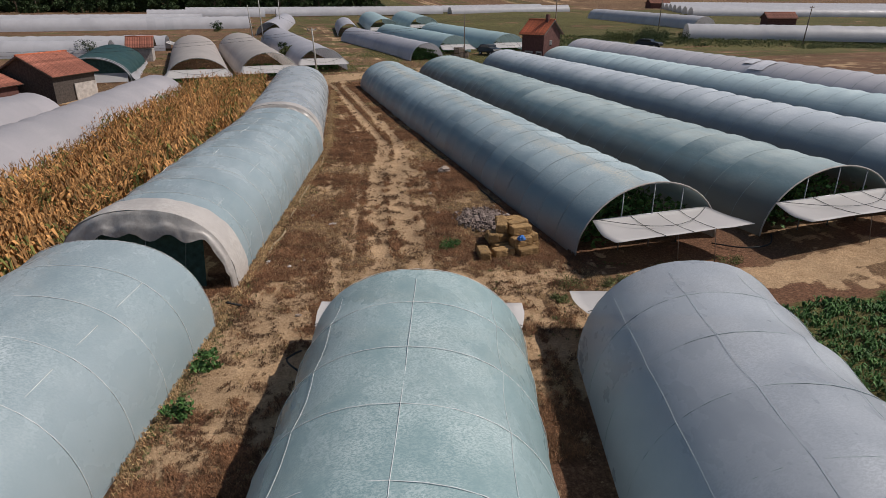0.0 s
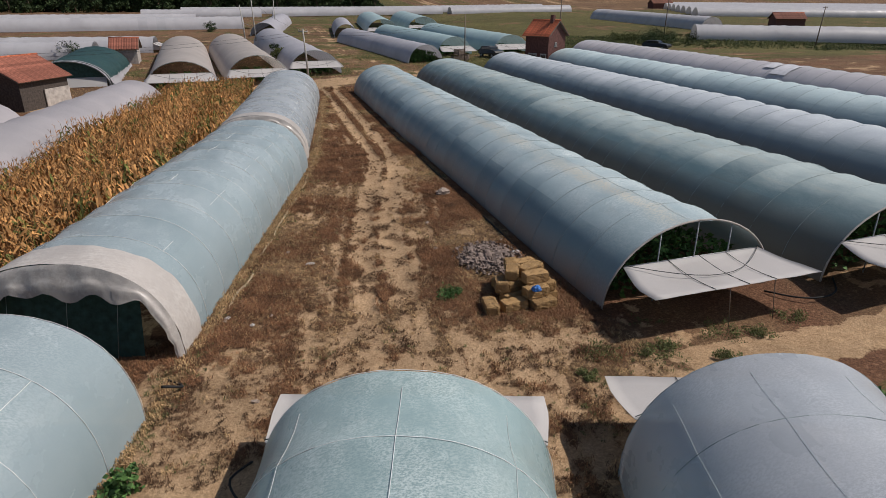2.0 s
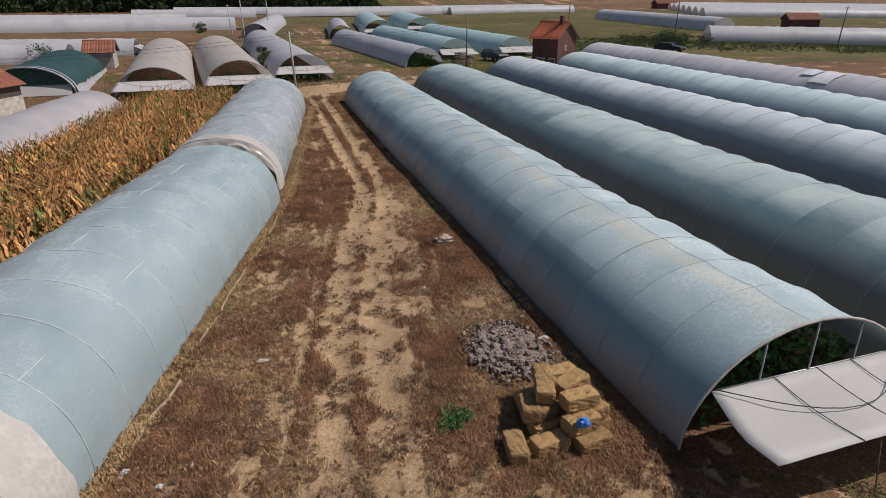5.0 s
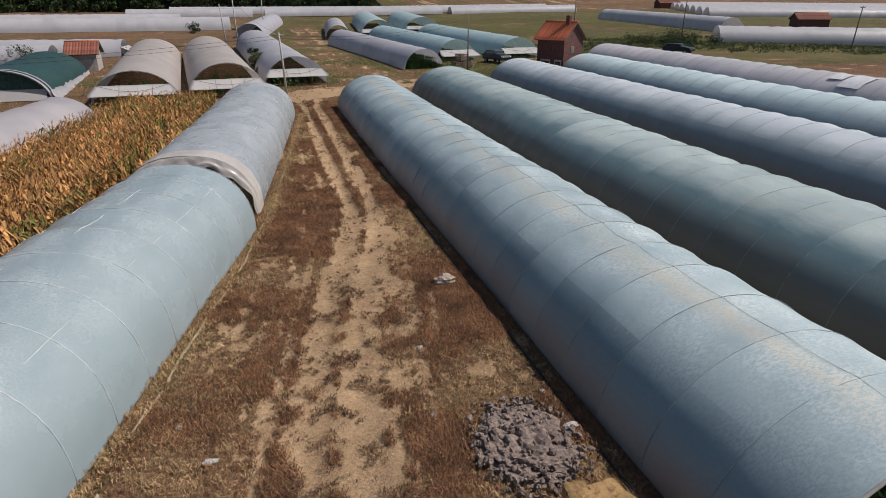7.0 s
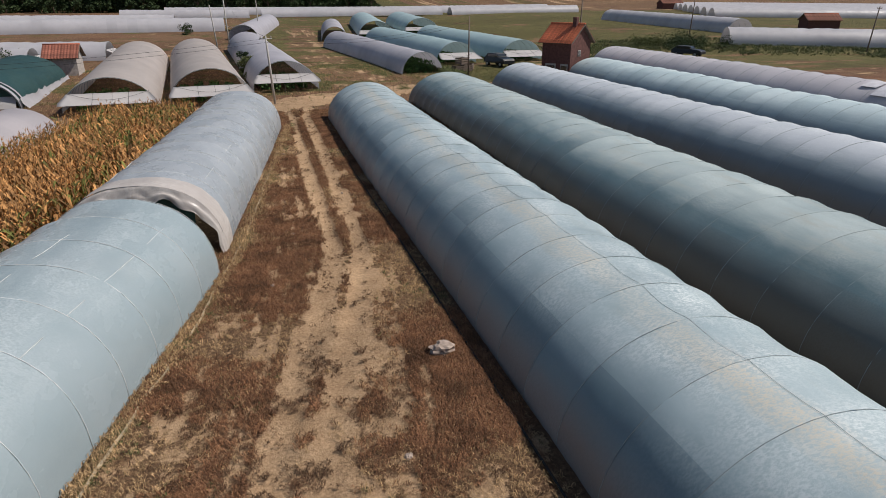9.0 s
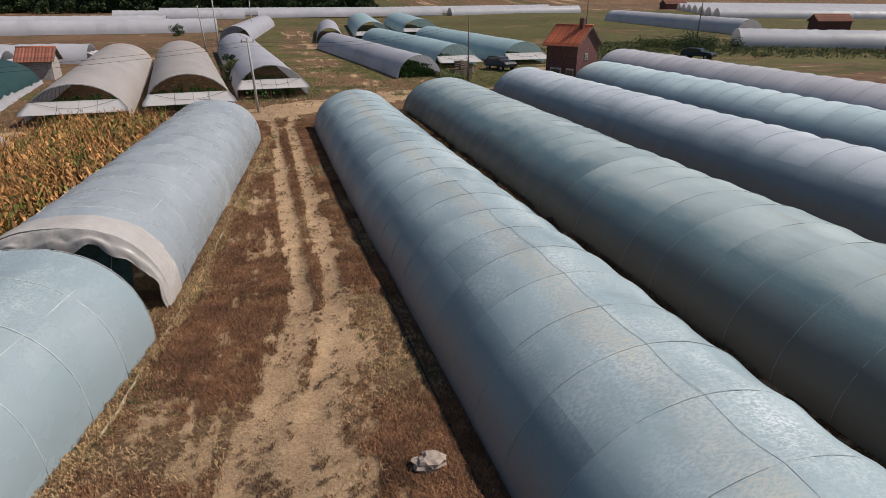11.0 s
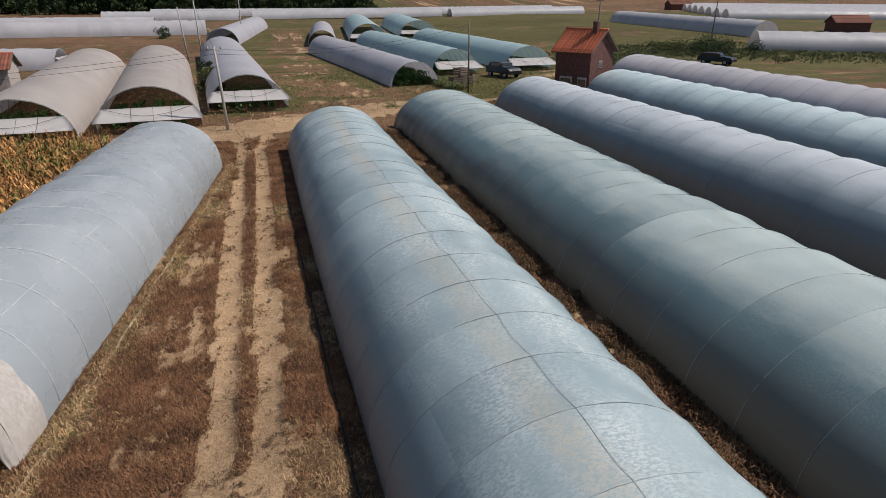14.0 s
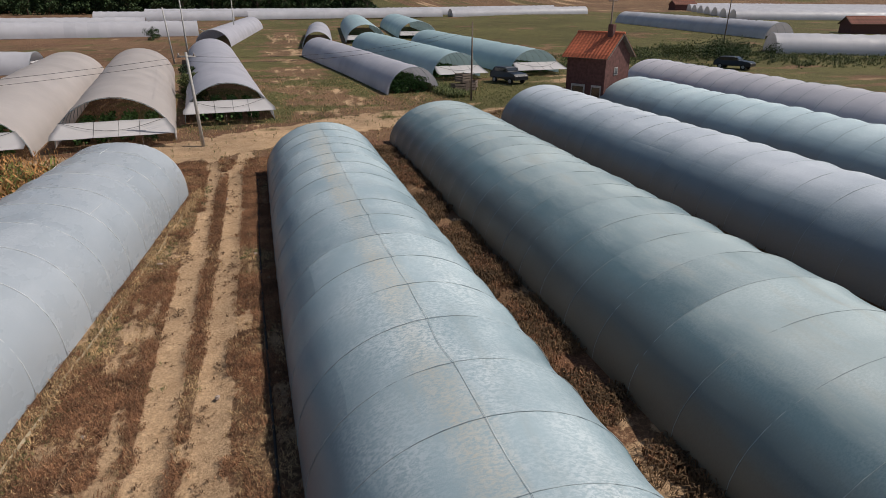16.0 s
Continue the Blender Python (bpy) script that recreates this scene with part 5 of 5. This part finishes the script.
def wire(a, b, sag, r=0.009):
    a, b = Vector(a), Vector(b)
    pts = [a.lerp(b, k / 14) - Vector((0, 0, sag * 4 * (k / 14) * (1 - k / 14))) for k in range(15)]
    tagged(new("overhead_wire", tube_mesh("overhead_wire", pts, r, RUBBER, 4)), "thin dark overhead wire between poles", "wire", "overhead wires")


pole(at(6.3, 73.2), 5.5, (-0.25, 0.1), "grey concrete utility pole beside the dirt road")
pole(at(28.1, 86.2), 6.6, (0.0, 0.0), "thin dark wooden pole by the road", False, WOOD, 0.09)
pole(at(-0.4, 121.6), 6.8, (-0.5, 0.0), "leaning concrete pole behind the beige tunnels", False)
pole(at(1.3, 122.9), 8.0, (-0.2, 0.0), "concrete pole behind the beige tunnels")
pole(at(84.3, 122.7), 7.8, (0.3, 0), "leaning wooden pole on the weedy strip", False, WOOD)
pole(at(97.1, 95.9), 6.6, (0.5, 0), "leaning wooden pole on the weedy strip", True, WOOD)
pole(at(44.1, 90.7), 8.2, (0.1, 0), "wooden pole behind the brick house", True, WOOD)
pole(at(6.1, 164.9), 7.0, (0, 0), "far concrete pole on the slope", False)
for z in (6.25, 5.95):
    wire((6.05, 73.3, z), (-42.0, 57.0, z - 0.2), 1.2)
    wire((6.15, 73.3, z), (28.1, 86.2, z + 1.1), 0.8)
wire((6.1, 73.3, 6.35), (1.1, 122.9, 10.0), 0.8)


# ---- vehicles ----
def car(label, loc, heading, long_=4.2, wide=1.75, tall=1.5):
    top = tagged(empty("car", Matrix.Translation(loc) @ Matrix.Rotation(radians(heading), 4, "Z")), label, "car", "parked cars")
    prof = [(-0.50, 0.30), (-0.50, 0.62), (-0.44, 0.78), (-0.36, 0.98), (-0.24, 1.0), (0.05, 0.99), (0.17, 0.72), (0.44, 0.62), (0.50, 0.48), (0.50, 0.26)]
    bm = bmesh.new()
    sides = []
    for s, inset in ((-0.5, 0), (-0.42, 1), (0.42, 1), (0.5, 0)):
        sides.append([bm.verts.new((x * long_, s * wide * (1 if z < 0.7 else 0.86), max(z, 0.2) * tall * (1.0 if inset else (0.97 if z > 0.7 else 1)))) for x, z in prof])
    n = len(prof)
    for a, b in zip(sides, sides[1:]):
        for i in range(n):
            bm.faces.new((a[i], a[(i + 1) % n], b[(i + 1) % n], b[i]))
    bm.faces.new(sides[0][::-1])
    bm.faces.new(sides[-1])
    bmesh.ops.recalc_face_normals(bm, faces=bm.faces)
    part("body", bm, PAINT_DARK, top)
    for s in (-1, 1):
        box_part("side_window", (-0.10 * long_, s * wide * 0.436, 0.83 * tall), (0.46 * long_, 0.03, 0.2 * tall), GLASS_DARK, top, bevel=0.01)
        box_part("headlight", (0.49 * long_, s * wide * 0.36, 0.5 * tall), (0.06, 0.3, 0.14), CONCRETE, top, bevel=0.02)
        for x in (-0.31, 0.31):
            bm = bmesh.new()
            bmesh.ops.create_cone(bm, cap_ends=True, segments=16, radius1=0.32, radius2=0.32, depth=0.2, matrix=Matrix.Translation((x * long_, s * wide * 0.46, 0.32)) @ Matrix.Rotation(math.pi / 2, 4, "X"))
            wh = part("wheel", bm, RUBBER, top)
            bm = bmesh.new()
            bmesh.ops.create_cone(bm, cap_ends=True, segments=12, radius1=0.19, radius2=0.17, depth=0.06, matrix=Matrix.Translation((x * long_, s * wide * 0.535, 0.32)) @ Matrix.Rotation(math.pi / 2, 4, "X"))
            part("rim", bm, STEEL, wh)
    bm = bmesh.new()
    box_bm(bm, (0, 0, 0), (0.03, wide * 0.74, 0.42))
    ws = part("windscreen", bm, GLASS_DARK, top)
    ws.matrix_basis = Matrix.Translation((0.115 * long_, 0, 0.86 * tall)) @ Matrix.Rotation(radians(-52), 4, "Y")
    return top


car("dark parked car beside the blue tunnels", at(35.3, 95.3), -70, 4.0, 1.8, 1.65)
car("dark parked car on the weedy strip", at(65.7, 97.7), -60, 4.4, 1.8, 1.45)


# ---- straw, dung, sack and other loose things ----
def bale_mesh(seed):
    rng = random.Random(seed)
    bm = bmesh.new()
    bmesh.ops.create_cube(bm, size=1.0)
    bmesh.ops.subdivide_edges(bm, edges=bm.edges[:], cuts=5, use_grid_fill=True)
    for v in bm.verts:
        p = v.co.copy()
        v.co = Vector((p.x * 0.92, p.y * 0.47, p.z * 0.38))
        k = max(abs(p.x), abs(p.y), abs(p.z))
        rnd = sum(1 for c in p if abs(c) > 0.45)
        v.co *= 1 - 0.05 * (rnd - 1)
        v.co += Vector((rng.gauss(0, 0.006), rng.gauss(0, 0.008), rng.gauss(0, 0.008)))
        if abs(abs(p.x) - 0.17) < 0.05:
            v.co.y *= 0.96
            v.co.z *= 0.95
    me = bpy.data.meshes.new("bale_body")
    bm.to_mesh(me)
    bm.free()
    me.materials.append(STRAW)
    vs, fs = [], []
    for _ in range(900):
        ax = rng.randrange(3)
        p = [rng.uniform(-0.46, 0.46), rng.uniform(-0.235, 0.235), rng.uniform(-0.19, 0.19)]
        p[ax] = math.copysign((0.46, 0.235, 0.19)[ax], rng.random() - 0.5)
        p = Vector(p)
        d = Vector((rng.gauss(0, 1), rng.gauss(0, 1), rng.gauss(0, 1))).normalized() * rng.uniform(0.04, 0.10) + p.normalized() * 0.02
        w = d.cross(Vector((0.3, 0.7, 0.5))).normalized() * 0.004
        n = len(vs)
        vs += [p - w, p + w, p + d]
        fs.append((n, n + 1, n + 2))
    return me, mesh_from("loose_straw", vs, fs, STRAW), [tube_mesh("twine", [(x, -0.232, -0.183), (x, 0.232, -0.183), (x, 0.232, 0.183), (x, -0.232, 0.183), (x, -0.232, -0.183)], 0.006, WOOD, 4, False) for x in (-0.17, 0.17)]


BALES = [bale_mesh(k) for k in range(3)]


def bale(x, y, z, rz, ry=0.0, k=0):
    me, straw, tw = BALES[k % 3]
    top = tagged(empty("straw_bale", Matrix.Translation((x, y, z)) @ Matrix.Rotation(radians(rz), 4, "Z") @ Matrix.Rotation(radians(ry), 4, "Y") @ Matrix.Diagonal((0.88, 0.88, 0.88, 1))), "small rectangular golden straw bale in a stack", "bale", "straw bales")
    piece("bale_body", me, top)
    tagged(piece("loose_straw", straw, top), kind="stuff")
    for t in tw:
        piece("twine", t, top)


H = 0.325
stack = [(7.28, 19.7, 0, 82, 0), (8.0, 19.62, 0, 8, 0), (8.9, 19.45, 0, 10, 0), (9.15, 19.95, 0, 12, 0), (8.2, 20.15, 0, 5, 0), (8.3, 20.65, 0, 10, 0), (9.2, 20.5, 0, 8, 0), (9.15, 21.0, 0, 10, 0), (8.3, 21.15, 0, 6, 0),
         (8.75, 19.72, 1, 10, 0), (9.25, 20.2, 1, 100, 0), (8.35, 20.35, 1, 15, 0), (8.7, 20.85, 1, 8, 0), (9.1, 20.75, 1, 20, 0), (7.9, 20.45, 1, 75, 6),
         (8.85, 20.05, 2, 6, 0), (8.3, 20.6, 2, 70, 0), (8.95, 20.6, 2, 18, -5), (8.85, 21.0, 2, 5, 0), (8.45, 20.95, 2, 80, 0)]
for i, (x, y, lv, rz, ry) in enumerate(stack):
    bale(x, y, ground_z(x, y) + 0.145 + lv * H, rz, ry, i)


def lump_pile(name, label, cx, cy, rx, ry, h, count, mat, seed, size):
    rng = random.Random(seed)
    top = tagged(empty(name, Matrix.Translation(at(cx, cy))), label, "heap")
    bm = bmesh.new()
    bmesh.ops.create_icosphere(bm, subdivisions=5, radius=1.0)
    for v in bm.verts:
        n = noise.fractal(v.co * 4.5 + Vector((seed, 0, 0)), 1.0, 2.0, 4)
        v.co = Vector((v.co.x * rx * (1 + 0.2 * n), v.co.y * ry * (1 + 0.2 * n), max(-0.05, v.co.z * h * (1 + 0.6 * n))))
    part("mound", bm, mat, top, smooth=False)
    lumps = []
    for k in range(3):
        bm = bmesh.new()
        bmesh.ops.create_icosphere(bm, subdivisions=2, radius=1.0)
        for v in bm.verts:
            v.co *= 1 + 0.8 * noise.noise(v.co * 1.3 + Vector((k * 5, seed, 0)))
        me = bpy.data.meshes.new("clod")
        bm.to_mesh(me)
        bm.free()
        me.materials.append(mat)
        lumps.append(me)
    for i in range(count):
        an, q = rng.uniform(0, 6.28), math.sqrt(rng.random())
        x, y = math.cos(an) * rx * q * 1.3, math.sin(an) * ry * q * 1.3
        z = h * max(0, 1 - q * q) ** 0.5 * 0.95
        s = size * rng.uniform(0.5, 1.5)
        piece("clod", lumps[i % 3], top, Matrix.Translation((x, y, z)) @ Euler((rng.random() * 6, rng.random() * 6, rng.random() * 6)).to_matrix().to_4x4() @ Matrix.Diagonal((s, s * 0.8, s * 0.6, 1)))


lump_pile("dung_heap", "crumbly grey-brown heap of dry manure", 8.6, 23.5, 1.0, 1.25, 0.20, 290, DUNG, 3, 0.06)


def crumpled(name, label, cat, loc, size, mat, seed):
    bm = bmesh.new()
    bmesh.ops.create_icosphere(bm, subdivisions=3, radius=0.5)
    for v in bm.verts:
        n = noise.fractal(v.co * 3.1 + Vector((seed * 3.7, 0, 0)), 0.8, 2.0, 4)
        v.co = Vector((v.co.x * size[0], v.co.y * size[1], v.co.z * size[2])) * (1 + 0.45 * n)
        v.co.z = max(v.co.z, -size[2] * 0.35)
    me = bpy.data.meshes.new(name)
    bm.to_mesh(me)
    bm.free()
    me.materials.append(mat)
    o = new(name, me)
    o.location = Vector(loc) + Vector((0, 0, size[2] * 0.33 + ground_z(loc[0], loc[1])))
    tagged(o, label, cat)


crumpled("sack", "slumped pale fertiliser sack on the ground", "sack", (9.14, 31.3, 0), (0.62, 0.45, 0.36), SACK, 1)
crumpled("plastic_sheet", "crumpled blue plastic on the straw bales", "plastic sheet", (8.62, 19.42, 0.62), (0.24, 0.2, 0.22), BLUE_PLASTIC, 2)
crumpled("plastic_scrap", "scrap of white plastic in the weeds", "litter", (2.3, 24.7, 0), (0.3, 0.14, 0.07), SHEET, 3)
crumpled("plastic_scrap", "scrap of white plastic beside the long tunnel", "litter", (9.75, 23.7, 0), (0.34, 0.2, 0.12), SHEET, 4)
crumpled("plastic_scrap", "scrap of white plastic in the weeds", "litter", (-0.4, 21.3, 0), (0.18, 0.14, 0.08), SHEET, 5)
crumpled("plastic_scrap", "scrap of white plastic in the weeds", "litter", (0.3, 20.7, 0), (0.14, 0.12, 0.07), SHEET, 6)
rng = random.Random(31)
for i in range(26):
    x, y = rng.uniform(-0.6, 9.8), rng.uniform(16, 62)
    crumpled("stone", "small pale clod on the sandy ground", "stone", (x, y, -0.02), (rng.uniform(0.08, 0.2), rng.uniform(0.08, 0.16), 0.09), SACK, 50 + i)

# buried film edge showing as a pale strip beside the chain
edge = [(-0.3, 22.0), (1.2, 28.2), (2.1, 31.6), (3.1, 36.0), (4.2, 42.2), (5.1, 49.5), (6.15, 57.5), (6.75, 62.8)]
pts = spline([(x, y, ground_z(x, y)) for x, y in edge], 0.4)
k = 0
rng = random.Random(9)
while k < len(pts) - 4:
    n = rng.randint(3, 9)
    seg_ = pts[k:k + n + 1]
    k += n + rng.randint(0, 4)
    if len(seg_) < 3:
        continue
    vs, fs = [], []
    for p, d in seg_:
        s = Vector((d.y, -d.x, 0))
        w = 0.02 + 0.025 * rng.random()
        o = 0.16 * noise1(p.y * 0.6, 3) + 0.05 * noise1(p.y * 2.3, 5)
        z = 0.03 + 0.03 * rng.random()
        vs += [p + s * (o - w) + Vector((0, 0, z - 0.03)), p + s * o + Vector((0, 0, z + 0.03)), p + s * (o + w) + Vector((0, 0, z - 0.04))]
    for j in range(len(seg_) - 1):
        fs += [(3 * j, 3 * j + 1, 3 * j + 4, 3 * j + 3), (3 * j + 1, 3 * j + 2, 3 * j + 5, 3 * j + 4)]
    tagged(new("film_strip", mesh_from("film_strip", vs, fs, STRIP)), "yellowed strip of old film edging the tunnel", "plastic strip", "edging strips")


def hose(pts, r, label, name="irrigation_hose"):
    ps = [p for p, d in spline([Vector(p) for p in pts], 0.25)]
    tagged(new(name, tube_mesh(name, ps, r, RUBBER, 6)), label, "hose", "hoses")


hose([at(10.0, 20.5, 0.03), at(9.9, 30, 0.03), at(9.75, 40, 0.03), at(9.5, 52, 0.03), at(9.45, 64.5, 0.03)], 0.03, "black irrigation hose along the long tunnel")
hose([(-1.65, 17.4, 0.5), (-1.4, 17.7, 0.25), (-1.3, 18.0, 0.06), (-1.7, 18.4, 0.04)], 0.035, "short black hose at a tunnel end")
hose([(16.3, 18.5, 0.05), (17.0, 17.6, 0.12), (18.2, 17.6, 0.12), (19.2, 18.6, 0.1)], 0.03, "black hose curving between two tunnel mouths")
hose([(0.3, 14.8, 0.03), (-0.1, 14.2, 0.2), (0.1, 13.4, 0.35), (0.5, 13.0, 0.2)], 0.025, "thin black hose looped by a tunnel end")


# ---- crates by the blue tunnels ----
def crate(loc, rz, size):
    top = tagged(empty("wooden_crate", Matrix.Translation(loc) @ Matrix.Rotation(radians(rz), 4, "Z")), "weathered open wooden field crate", "crate", "field crates")
    w, d, h = size
    for z in (0.12, 0.38, 0.64):
        for s in (-1, 1):
            box_part("slat", (0, s * d / 2, z * h + 0.1), (w, 0.03, h * 0.18), WOOD, top)
            box_part("slat", (s * w / 2, 0, z * h + 0.1), (0.03, d - 0.04, h * 0.18), WOOD, top)
    for sx in (-1, 1):
        for sy in (-1, 1):
            box_part("corner_post", (sx * (w / 2 - 0.05), sy * (d / 2 - 0.05), h * 0.45), (0.07, 0.07, h * 0.9), WOOD, top)
    box_part("bottom", (0, 0, 0.08), (w - 0.1, d - 0.1, 0.04), WOOD, top)


for x, y, z, r in ((28.4, 91.0, 0, 10), (29.6, 91.6, 0, 14), (28.9, 91.2, 0.9, 30), (30.3, 92.7, 0, 60)):
    crate(at(x, y, z), r, (1.2, 1.0, 0.95))
